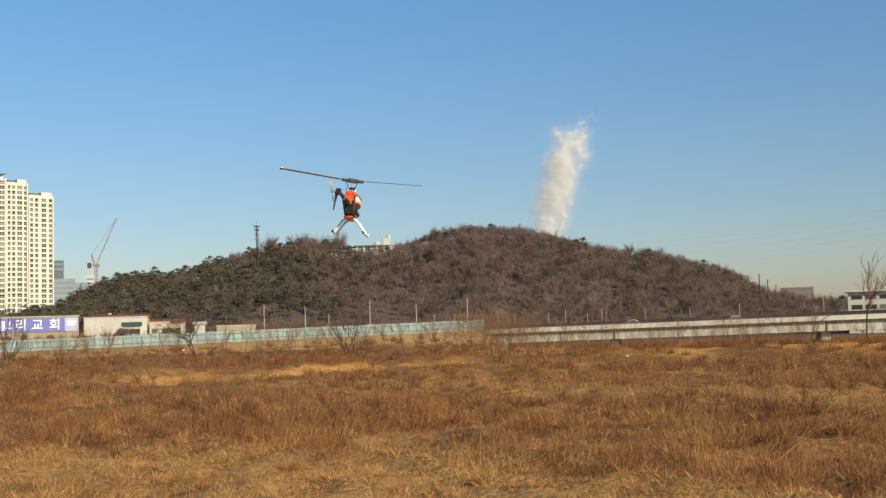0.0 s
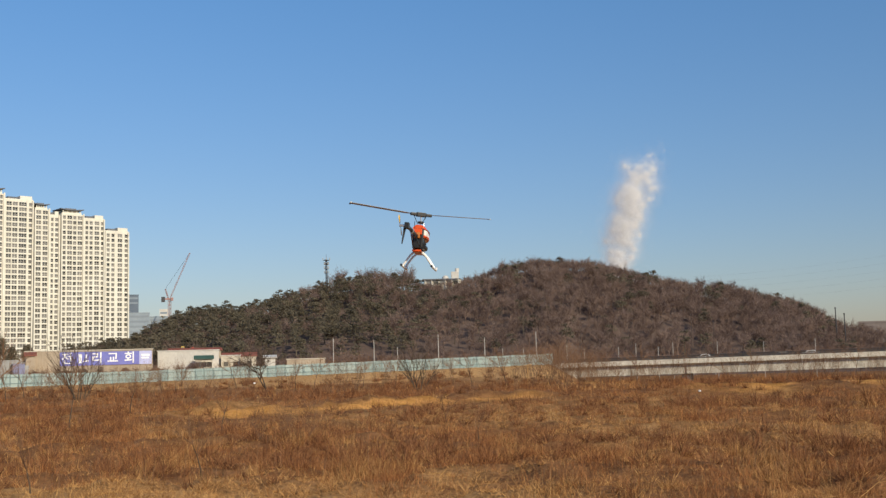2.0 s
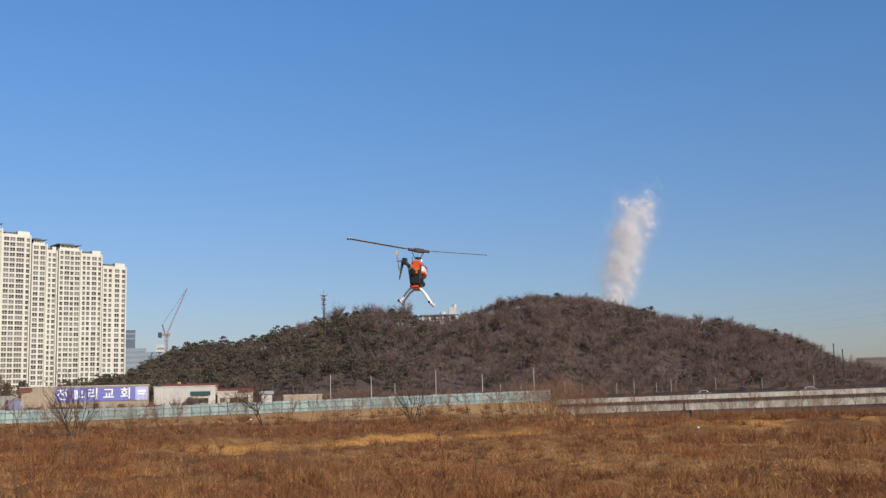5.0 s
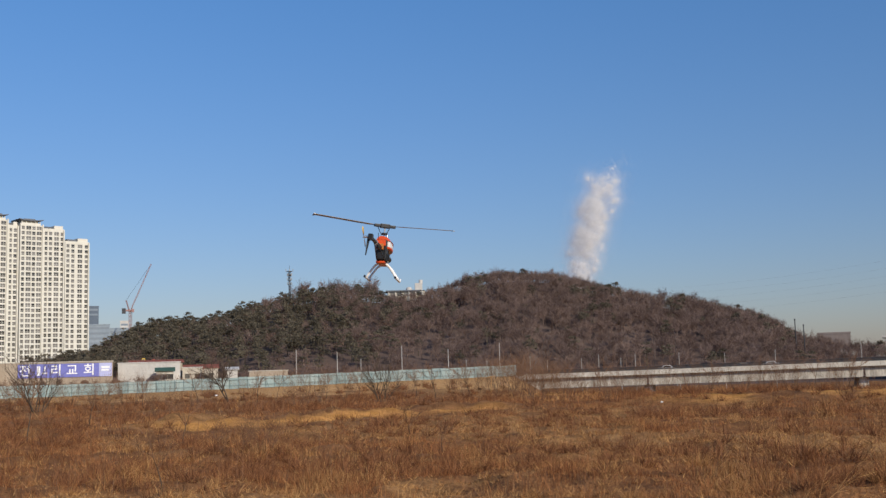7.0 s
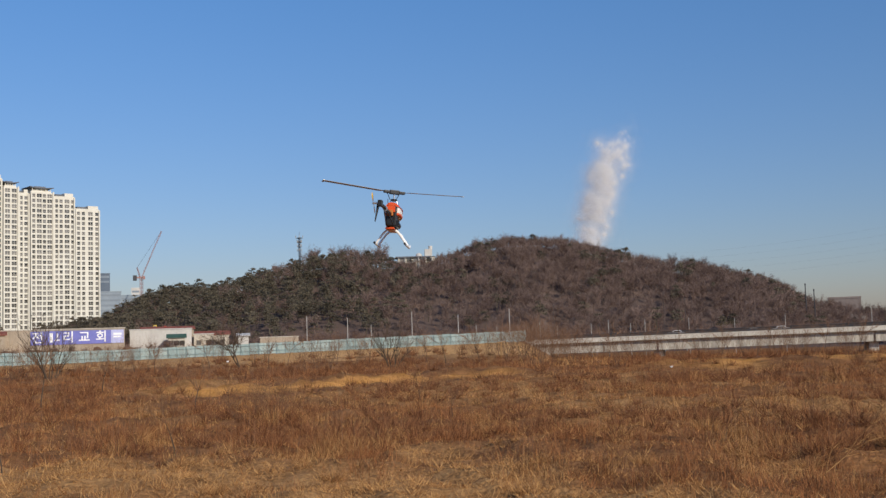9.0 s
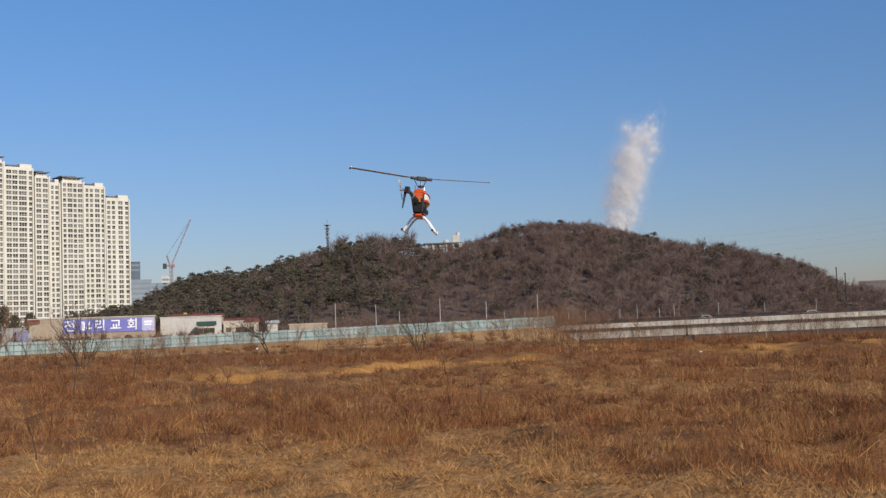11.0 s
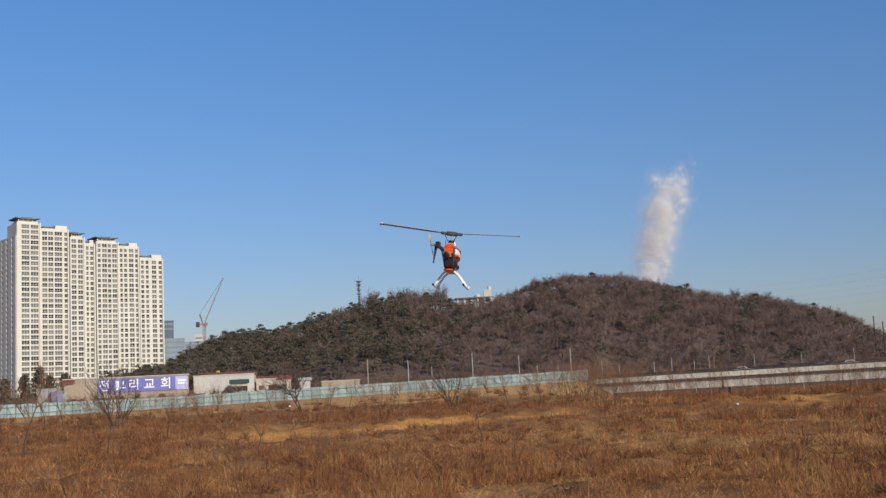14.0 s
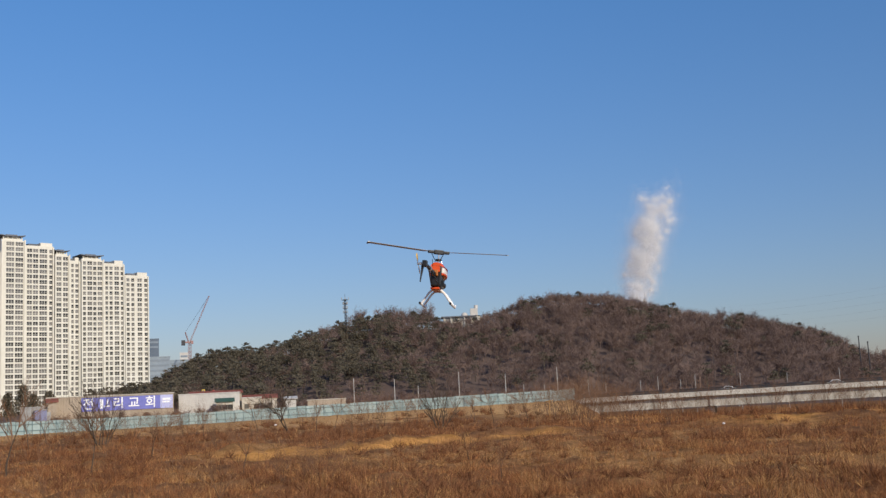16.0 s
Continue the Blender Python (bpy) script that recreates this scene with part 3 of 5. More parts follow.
FLOOR = 2.85
WIN_WIDE, WIN_MID, WIN_SMALL = window_mesh(4.2, 2.0, 2), window_mesh(2.8, 1.95, 1), window_mesh(1.9, 1.85, 0)
WIN = {"w": (WIN_WIDE, 4.2, 2.0), "m": (WIN_MID, 2.8, 1.95), "s": (WIN_SMALL, 1.9, 1.85)}


def storeys(z1):
    """How many floors fit under a roof, and the height at which the lowest begins."""
    n = int((z1 + 3.5) / FLOOR)
    return n, z1 - 0.7 - n * FLOOR


def wall_grid(x0, x1, y, z1, cols, depth=0.35):
    """Facade layer with openings: piers between the columns of windows and spandrels between floors."""
    bm = bmesh.new()
    n, low = storeys(z1)
    low += 0.85
    x = x0
    for cx, kind in cols:
        w, h = WIN[kind][1:]
        a, b = cx - w / 2, cx + w / 2
        box(bm, x, a, y - depth, y, -6, z1)
        for k in range(n - 1):
            box(bm, a, b, y - depth + 0.04, y, low + k * FLOOR + h, low + (k + 1) * FLOOR)
        box(bm, a, b, y - depth + 0.04, y, -6, low)
        box(bm, a, b, y - depth + 0.04, y, low + (n - 1) * FLOOR + h, z1)
        x = b
    box(bm, x, x1, y - depth, y, -6, z1)
    return bm


def roof_cap(bm, x0, x1, y0, y1, z):
    """Oversailing roof crown with upturned eaves on a flared, recessed storey."""
    box(bm, x0 + 0.6, x1 - 0.6, y0 + 0.4, y1 - 1.0, z, z + 1.1, index=0)
    box(bm, x0 + 1.8, x1 - 1.8, y0 + 1.4, y1 - 1.4, z + 1.1, z + 2.4, index=0)
    w = x1 - x0
    rows = []
    for y in (y0 - 0.5, y1 + 0.5):
        under = [(x0 - 0.7 + k * (w + 1.4) / 8, y, z + 2.3 + 0.5 * abs(k / 4 - 1) ** 2) for k in range(9)]
        rows.append(under + [(px, py, pz + 0.45) for px, py, pz in under[::-1]])
    made = loft(bmesh.new(), rows)
    bmesh.ops.recalc_face_normals(made, faces=made.faces)
    for f in made.faces:
        f.smooth, f.material_index = False, 1
    me = bpy.data.meshes.new("eaves")
    made.to_mesh(me)
    made.free()
    bm.from_mesh(me)
    bpy.data.meshes.remove(me)
    box(bm, x0 + w * 0.25, x1 - w * 0.25, y0 + 2.0, y1 - 2.0, z + 2.8, z + 3.7, index=1)
    for k in range(5):
        x = x0 + 1.0 + k * (w - 2.0) / 4
        box(bm, x - 0.2, x + 0.2, y0 + 0.5, y0 + 0.9, z + 1.1, z + 2.45, index=0)


def tower(modules, label, side=()):
    """modules: bearings of both edges, rise of the roof, setback, window columns (fraction, kind), crowned or not."""
    s_first = along(modules[0][0])[0]
    p = F0 + F_DIR * s_first
    ob = thing("apartment_building", pose(p.x, p.y, 0, 0, 0, F_TURN), label, "apartment building", "apartment towers")
    for az0, az1, el, back, cols, crown in modules:
        (x0, r0), (x1, r1) = along(az0), along(az1)
        x0, x1 = x0 - s_first, x1 - s_first
        z1 = height((r0 + r1) / 2, el)
        deep = 15.0
        part("wall", B(x0, x1, back + 0.36, back + deep, -6, z1 - 0.02), M_CREAM, ob, "cream painted concrete wall")
        cs = [(x0 + f * (x1 - x0), k) for f, k in cols]
        part("facade", wall_grid(x0, x1, back + 0.35, z1, cs), M_CREAM, ob, "cream facade of piers and spandrels")
        for cx, k in cs:
            for i in range(storeys(z1)[0]):
                shared("window", WIN[k][0], ob, pose(cx, back + 0.27, storeys(z1)[1] + i * FLOOR + 0.85))
        for x in (x0, x1 - 0.7):
            part("pilaster", B(x, x + 0.7, back - 0.75, back - 0.004, -6, z1 + 0.5), M_CREAM, ob)
        bm = bmesh.new()
        if crown:
            roof_cap(bm, x0 + 0.5, x1 - 0.5, back + 0.5, back + 12, z1)
        else:
            box(bm, x0 + 0.1, x1 - 0.1, back + 0.1, back + 0.5, z1, z1 + 1.0)
            box(bm, x0 + (x1 - x0) * 0.15, x0 + (x1 - x0) * 0.5, back + 2, back + 8, z1, z1 + 2.3, index=1)
            box(bm, x0 + (x1 - x0) * 0.55, x1 - 0.5, back + 0.7, back + 8, z1, z1 + 2.9)
        part("roof_crown", bm, (M_CREAM, M_ROOF), ob, "dark oversailing roof crown" if crown else "roof parapet and plant room")
    if side:
        az0, el, cols, deep = side
        z1 = height(612, el)
        tr = pose(0, 0, 0, 0, 0, -90)
        bm = wall_grid(-deep, 0.0, -0.02, z1, cols)
        bm.transform(tr)
        part("end_wall", bm, M_CREAM, ob, "shaded end wall")
        part("end_core", B(0.02, 10, 0.4, deep, -6, z1 - 0.3), M_CREAM, ob)
        for cx, k in cols:
            for i in range(storeys(z1)[0]):
                shared("window", WIN[k][0], ob, tr @ pose(cx, -0.10, storeys(z1)[1] + i * FLOOR + 0.85))
    return ob


tower([(-21.75, -20.62, 8.86, 0.0, ((0.38, "w"), (0.76, "w")), True),
       (-20.60, -19.25, 8.52, 0.9, ((0.16, "m"), (0.37, "m"), (0.64, "w"), (0.91, "s")), False)],
      "tall cream apartment tower with dark roof crown", (-22.5, 8.3, ((-22.0, "m"), (-14.5, "m"), (-5.5, "m")), 27.0))
tower([(-19.22, -18.50, 8.12, 0.0, ((0.28, "m"), (0.72, "m")), True),
       (-18.48, -17.98, 7.78, 1.0, ((0.25, "s"), (0.72, "s")), False)],
      "tall cream apartment tower with stepped roofline")
tower([(-17.95, -16.85, 7.88, 0.0, ((0.14, "s"), (0.38, "m"), (0.60, "s"), (0.83, "m")), True),
       (-16.83, -15.82, 7.62, 0.8, ((0.14, "s"), (0.36, "s"), (0.64, "m"), (0.91, "s")), False)],
      "tall cream apartment tower with crowned roof")
tower([(-15.78, -14.6, 7.0, 1.2, ((0.14, "s"), (0.34, "s"), (0.63, "m"), (0.89, "s")), False)],
      "narrow cream apartment tower, lowest of the row")


def back_tower():
    """A further tower of the estate, seen past the end of the row."""
    p = polar(-24.6, 690)
    ob = thing("apartment_building", pose(p.x, p.y, 0, 0, 0, F_TURN), "further cream apartment tower past the row", "apartment building", "apartment towers")
    z1 = height(690, 7.1)
    part("wall", B(0, 38, 0.36, 14, -6, z1 - 0.02), M_CREAM, ob)
    cols = [(2 + 3.8 * i, "wms"[i % 3]) for i in range(10)]
    part("facade", wall_grid(0, 38, 0.35, z1, cols), M_CREAM, ob)
    for cx, k in cols:
        for i in range(storeys(z1)[0]):
            shared("window", WIN[k][0], ob, pose(cx, 0.27, storeys(z1)[1] + i * FLOOR + 0.85))
    bm = bmesh.new()
    roof_cap(bm, 4, 20, 1, 12, z1)
    part("roof_crown", bm, (M_CREAM, M_ROOF), ob)


back_tower()

# ------------------------------------------------------------ far blocks and crane
# far blocks: aerial haze is painted in as muted blue-grey base colours
M_HAZE = mat("hazed_grey_glass", (0.20, 0.25, 0.30), (0.27, 0.32, 0.36), size=12, rough=0.4)
M_HAZE_DK = mat("hazed_dark_glass", (0.08, 0.11, 0.15), (0.13, 0.16, 0.20), size=12, rough=0.4)
M_HAZE_MID = mat("hazy_glass_band", (0.17, 0.21, 0.25), (0.22, 0.26, 0.30), size=12, rough=0.4)
M_WHITE = mat("white_cladding", (0.44, 0.42, 0.39), (0.57, 0.55, 0.51), size=4.0, rough=0.6)
# crane red is greyed to put the distance haze into its colour
M_CRANE = mat("crane_red", (0.26, 0.15, 0.14), (0.36, 0.21, 0.19), size=3.0, rough=0.5)


def far_block(az0, az1, r, el, material, label, floors):
    a, b = polar(az0, r), polar(az1, r)
    w = (b - a).length
    z1 = height(r, el)
    ob = thing("office_block", pose(a.x, a.y, 0, 0, 0, -(az0 + az1) / 2), label, "building", "far blocks")
    part("body", B(0, w, 0, 25, -6, z1), material, ob)
    for i in range(floors):
        z = z1 - 3 - i * 4.0
        part("window_band", B(0.6, w - 0.6, -0.12, -0.004, z, z + 1.6), M_HAZE_MID, ob)
    part("parapet", B(-0.2, w + 0.2, -0.2, 0.3, z1, z1 + 0.9), material, ob)
    return ob


far_block(-15.2, -14.15, 930, 3.75, M_HAZE_DK, "hazy dark glass office block in the distance", 2)
far_block(-15.2, -13.6, 880, 2.82, M_HAZE, "hazy grey glass office block in the distance", 7)
far_block(-13.7, -11.4, 900, 2.62, M_HAZE, "low hazy pale grey block in the distance", 5)
# the brown block has its haze mixed into the colour as well
far_block(22.9, 24.45, 560, 1.28, mat("hazy_brown_block", (0.20, 0.165, 0.15), (0.27, 0.23, 0.21), size=12), "hazy brown block beyond the hill", 0)
far_block(-13.1, -12.68, 905, 2.98, M_WHITE, "white rooftop block in the distance", 1)


def lattice(bm, a, b, w, n, thick):
    """Square lattice of four chords with cross bars."""
    a, b = Vector(a), Vector(b)
    z = (b - a).normalized()
    x = z.orthogonal().normalized()
    y = z.cross(x)
    cs = [x * w + y * w, x * w - y * w, -x * w - y * w, -x * w + y * w]
    for c in cs:
        tube(bm, a + c, b + c, thick, n=4)
    for i in range(n):
        p, q = a + (b - a) * (i / n), a + (b - a) * ((i + 1) / n)
        for k in range(4):
            tube(bm, p + cs[k], q + cs[(k + 1) % 4], thick * 0.7, n=3)
    return bm


def tower_crane():
    r = 860
    ob = thing("tower_crane", facing(-12.6, r, 0), "red luffing tower crane with raised jib", "crane")
    zc = height(r, 3.55)
    tip_x = (math.radians(12.6 - 11.57)) * r
    tip_z = height(r, 5.95)
    part("mast", lattice(bmesh.new(), (0, 0, -0.2), (0, 0, zc), 0.8, 18, 0.16), M_CRANE, ob)
    part("jib", lattice(bmesh.new(), (0.5, 0, zc + 1), (tip_x, 0, tip_z), 0.32, 22, 0.075), M_CRANE, ob)
    part("counter_jib", B(-6, 1, -1.2, 1.2, zc - 0.5, zc + 0.7, bevel=0.1), M_CRANE, ob)
    part("counterweight", B(-6.3, -3.4, -1.5, 1.5, zc - 2.2, zc + 1.8, bevel=0.15), M_DARK, ob)
    part("a_frame", lattice(bmesh.new(), (-1, 0, zc + 0.5), (-3.2, 0, zc + 8), 0.3, 5, 0.12), M_CRANE, ob)
    part("cab", B(0.8, 2.8, -2.4, -1.1, zc - 1.4, zc + 1.2, bevel=0.15), M_CRANE, ob)
    part("tie_rope", T((-3.2, 0, zc + 8), (tip_x, 0, tip_z), 0.09, n=4), M_DARK, ob)


tower_crane()

# ------------------------------------------------------------ village sheds behind the hoarding
M_TAN = mat("tan_sheet", (0.31, 0.25, 0.185), (0.43, 0.36, 0.28), size=3.0, rough=0.7, stretch=(1, 1, 0.4))
M_BEIGE = mat("beige_sheet", (0.42, 0.38, 0.31), (0.56, 0.51, 0.43), size=3.0, rough=0.7, stretch=(1, 1, 0.4))
M_BLUE = mat("violet_blue_banner", (0.13, 0.14, 0.42), (0.19, 0.20, 0.52), size=4.0, rough=0.6)
M_PALE = mat("pale_banner", (0.40, 0.42, 0.66), (0.48, 0.50, 0.74), size=3.0, rough=0.6)
M_LETTER = mat("white_lettering", (0.78, 0.78, 0.78), (0.86, 0.86, 0.86), size=2.0, rough=0.6)
M_REDROOF = mat("rust_red_roof", (0.17, 0.055, 0.04), (0.30, 0.11, 0.085), size=2.0)
M_GREEN = mat("green_roof", (0.045, 0.09, 0.07), (0.075, 0.14, 0.11), size=2.0)
M_YELLOW = mat("machine_yellow", (0.60, 0.38, 0.03), (0.74, 0.50, 0.06), size=1.0, rough=0.5)
M_RED = mat("machine_red", (0.42, 0.05, 0.03), (0.55, 0.09, 0.05), size=1.0, rough=0.5)


def span(az0, az1, r):
    a, b = polar(az0, r), polar(az1, r)
    return (b - a).length


def shed(az0, az1, r, el, material, roof, label, gable=0.0, turn=0.0, bays=5, depth=9.0, windows=0, door=False):
    """A sheet-clad shed: ribbed front wall panels, body, roof and openings."""
    w, z1 = span(az0, az1, r), height(r, el)
    ob = thing("shed", facing(az0, r, 0.0, turn), label, "shed", "sheds behind the hoarding")
    part("body", B(0, w, 0.08, depth, -0.3, z1 - gable), material, ob)
    for i in range(bays):
        a, b = i * w / bays, (i + 1) * w / bays - 0.05
        part("wall_panel", corrugated(a, b, 0.03, -0.3, z1 - gable, 0.32), material, ob)
    bm = bmesh.new()
    if gable:
        rows = [[(x, -0.4, z1 - gable), (x, depth / 2, z1), (x, depth + 0.4, z1 - gable), (x, depth + 0.4, z1 - gable - 0.12), (x, depth / 2, z1 - 0.12), (x, -0.4, z1 - gable - 0.12)] for x in (-0.4, w + 0.4)]
        loft(bm, rows)
        for f in bm.faces:
            f.smooth = False
    else:
        box(bm, -0.15, w + 0.15, -0.15, depth + 0.1, z1, z1 + 0.18)
    part("roof", bm, roof, ob)
    for i in range(windows):
        x = (i + 0.5) * w / windows
        wb = B(x - 0.55, x + 0.55, -0.10, -0.045, 1.6, 2.7, index=0)
        box(wb, x - 0.65, x + 0.65, -0.12, -0.05, 2.7, 2.8, index=1)
        box(wb, x - 0.65, x + 0.65, -0.14, -0.05, 1.48, 1.6, index=1)
        part("window", wb, (M_PANE, M_BEIGE), ob)
    if door:
        part("door", B(w * 0.7, w * 0.7 + 2.6, -0.10, -0.045, -0.3, 2.9), M_STEEL, ob, "grey roller door")
    return ob, w, z1


church, cw, cz = shed(-19.6, -13.45, 246, 0.98, M_TAN, M_BEIGE, "tan sheet warehouse carrying a church banner", bays=9, depth=14, turn=-4)


def banner():
    """Long violet-blue banner on the warehouse front, with white lettering."""
    w = span(-17.95, -13.5, 246)
    x0 = cw - w - 0.2
    base = church.matrix_basis @ Matrix.Translation((x0, -0.16, 0))
    ob = thing("banner", base, "violet-blue church banner with large white lettering", "banner")
    z0, z1 = height(246, 0.24), height(246, 0.93)
    part("sheet", B(0, w * 0.86, -0.03, 0.03, z0, z1), M_BLUE, ob)
    part("sheet", B(w * 0.86 + 0.02, w, -0.03, 0.03, z0, z1), M_PALE, ob, "paler end panel of the banner")
    part("top_batten", B(0, w, -0.06, -0.032, z1 - 0.06, z1), M_STEEL, ob)
    tall = (z1 - z0) * 0.82
    for frac, text in ((0.075, "전"), (0.40, "리"), (0.57, "교"), (0.755, "회")):
        cu = bpy.data.curves.new("letter", "FONT")
        cu.body, cu.size, cu.extrude = text, tall * 1.08, 0.012
        cu.align_x = "CENTER"
        cu.offset = 0.035
        tmp = bpy.data.objects.new("letter", cu)
        me = bpy.data.meshes.new_from_object(tmp)
        bpy.data.objects.remove(tmp)
        me.materials.clear()
        me.materials.append(M_LETTER)
        shared("letter", me, ob, pose(w * frac, -0.05, z0 + (z1 - z0) * 0.20, 90, 0, 0))
    # a character that cannot be read, and small writing on the end panel
    bm = B(w * 0.20, w * 0.235, -0.05, -0.032, z0 + 0.5, z1 - 0.5)
    box(bm, w * 0.25, w * 0.31, -0.05, -0.032, z0 + 0.8, z0 + 1.1)
    box(bm, w * 0.275, w * 0.29, -0.05, -0.032, z0 + 1.3, z1 - 0.5)
    part("lettering", bm, M_LETTER, ob)
    bm = B(w * 0.885, w * 0.975, -0.05, -0.032, z1 - 1.2, z1 - 0.75)
    box(bm, w * 0.885, w * 0.965, -0.05, -0.032, z1 - 1.75, z1 - 1.4)
    part("lettering", bm, M_LETTER, ob)


banner()
shed(-13.2, -10.1, 254, 0.86, M_WHITE, M_WHITE, "flat-roofed whitish sheet warehouse", bays=6, depth=12)
shed(-11.30, -10.45, 244, 0.62, M_BEIGE, M_GREEN, "beige shed with a dark green roof", gable=0.8, bays=3, windows=3)
shed(-12.6, -10.0, 272, 1.02, M_TAN, M_REDROOF, "tan shed with a rust red roof", gable=0.7, bays=4)
shed(-10.0, -9.0, 262, 0.55, M_BEIGE, M_WHITE, "small white flat-roofed shed", bays=2, windows=2)
shed(-9.9, -8.2, 280, 0.72, M_TAN, M_REDROOF, "low house with a rust red roof", gable=1.0, bays=3)
shed(-8.9, -8.2, 254, 0.45, M_BEIGE, M_TAN, "little beige hut beside the sheds", bays=2, windows=1)
shed(-7.75, -7.2, 256, 0.55, M_WHITE, M_WHITE, "white hut with a rounded roof", gable=0.6, bays=2)
shed(-6.6, -4.6, 258, 0.27, M_TAN, M_BEIGE, "long low tan shed", bays=5, windows=0)
shed(-20.8, -19.7, 236, 0.55, M_STEEL, M_STEEL, "small grey steel shed", bays=2, door=True)


shed(-19.54, -19.12, 240, 0.99, M_TAN, M_REDROOF, "narrow tan hut with a rust red roof", gable=0.8, bays=2)
M_DUSTY = mat("dusty_blue_sheet", (0.17, 0.18, 0.29), (0.25, 0.26, 0.38), size=2.0, rough=0.7)
shed(-20.14, -19.58, 234, 0.42, M_DUSTY, M_STEEL, "small dusty violet-blue container hut", bays=2, depth=4.0)


def excavator():
    """Yellow and red building machine standing behind the sheds, only its top showing."""
    ob = thing("excavator", facing(-12.15, 280, height(280, 1.0) - 2.45), "yellow and red excavator behind the sheds", "excavator")
    part("house", B(-1.6, 1.4, -1.2, 1.2, 0.9, 2.1, bevel=0.12), M_RED, ob)
    part("cab", B(0.6, 1.4, -1.1, 0.3, 2.1, 2.9, bevel=0.12), M_YELLOW, ob)
    part("cab_window", B(0.75, 1.25, -1.14, -1.104, 2.4, 2.75), M_PANE, ob)
    part("boom", T((1.2, 0.4, 1.6), (3.6, 0.4, 2.5), 0.25, 0.18), M_RED, ob)
    part("arm", T((3.6, 0.4, 2.5), (4.6, 0.4, 1.2), 0.18, 0.12), M_RED, ob)
    for y in (-1.25, 0.75):
        part("track", B(-2.0, 2.0, y, y + 0.5, 0.0, 0.8, bevel=0.3), M_DARK, ob)
    part("mound", B(-5, 6, -2, 3, -5.5, -0.02, bevel=1.0), M_DIRT, ob, "heap of earth under the machine")


excavator()


# ------------------------------------------------------------ on the hill
def radio_mast():
    r = 470
    base = float(hill_z(-4.45, r))
    top = height(r, 5.8)
    h = top - base
    ob = thing("radio_mast", facing(-4.45, r, base), "dark steel radio mast with stacked antennas on the hill", "mast")
    part("tower", lattice(bmesh.new(), (0, 0, -1), (0, 0, h - 2.2), 0.26, 14, 0.09), M_DARK, ob)
    part("spike", T((0, 0, h - 2.2), (0, 0, h), 0.12, 0.05), M_DARK, ob)
    for i, w in enumerate((1.5, 1.15, 1.0, 0.9)):
        z = h - 2.6 - i * 1.9
        bm = bmesh.new()
        bmesh.ops.create_cone(bm, cap_ends=True, segments=12, radius1=w * 0.85, radius2=w * 0.85, depth=0.22, matrix=Matrix.Translation((0, 0, z)))
        part("platform", bm, M_DARK, ob)
        for k in range(4):
            a = k * 1.57 + i
            part("antenna", B(math.cos(a) * w - 0.15, math.cos(a) * w + 0.15, math.sin(a) * w - 0.1, math.sin(a) * w + 0.1, z - 0.1, z + 1.1, bevel=0.03), M_STEEL, ob)


radio_mast()


def hilltop_house():
    r = 476
    base = float(hill_z(1.6, r)) - 1
    w = span(0.75, 2.75, r)
    z = height(r, 4.36) - base
    ob = thing("hilltop_house", facing(0.75, r, base), "pale hilltop building with flat roof and rooftop dome", "house")
    part("wall", B(0, w, 0, 9, -2, z - 0.5), M_BEIGE, ob)
    part("roof_slab", B(-0.8, w * 0.9, -1.0, 9.5, z - 0.5, z), M_ROOF, ob, "dark flat roof slab")
    for i in range(5):
        part("window", B(1.2 + i * 3.0, 3.0 + i * 3.0, -0.08, -0.004, z - 2.5, z - 1.0), M_PANE, ob)
    for i in range(6):
        part("column", T((0.4 + i * 3.0, -0.6, -2), (0.4 + i * 3.0, -0.6, z - 0.52), 0.2), M_WHITE, ob)
    bm = bmesh.new()
    bmesh.ops.create_uvsphere(bm, u_segments=20, v_segments=12, radius=1.5, matrix=Matrix.Translation((w * 0.58, 3, z + 0.2)))
    bmesh.ops.bisect_plane(bm, geom=bm.verts[:] + bm.edges[:] + bm.faces[:], plane_co=(0, 0, z), plane_no=(0, 0, -1), clear_outer=True)
    part("dome", bm, M_WHITE, ob, "white dome")
    part("stair_tower", B(w * 0.74, w * 0.94, 1, 6, z, height(r, 4.74) - base, bevel=0.1), M_WHITE, ob, "white rooftop stair tower")
    part("tank", T((w * 0.9, 3, height(r, 4.74) - base), (w * 0.9, 3, height(r, 4.92) - base), 0.9, n=14), M_WHITE, ob)


hilltop_house()


def right_hall():
    r = 330
    w = span(26.05, 33, r)
    ob = thing("hall", facing(26.05, r, -3.2), "long white hall beyond the bridge", "building")
    z = height(r, 1.02) + 3.2
    part("wall", B(0, w, 0, 16, -2, z), M_WHITE, ob)
    for i in range(11):
        part("window", B(1.0 + i * 3.8, 3.9 + i * 3.8, -0.1, -0.004, z - 2.1, z - 1.0), M_PANE, ob)
    for i in range(11):
        part("window", B(1.0 + i * 3.8, 3.9 + i * 3.8, -0.1, -0.004, z - 5.0, z - 3.7), M_PANE, ob)
    part("roof", B(-0.8, w + 0.8, -1.2, 17, z, z + 0.5), M_WHITE, ob)
    part("roof_unit", B(10, 22, 4, 12, z + 0.5, z + 1.8), M_WHITE, ob)


right_hall()


# chimneys at the hill's end and overhead lines
for az, el in ((21.85, 2.05), (22.25, 1.75)):
    ob = thing("chimney", facing(az, 400, 0), "dark slim chimney at the foot of the hill", "chimney", "chimneys")
    part("flue", T((0, 0, -2), (0, 0, height(400, el)), 0.24, 0.18, n=10), M_DARK, ob)
    part("rim", T((0, 0, height(400, el)), (0, 0, height(400, el) + 0.5), 0.26, n=10), M_DARK, ob)


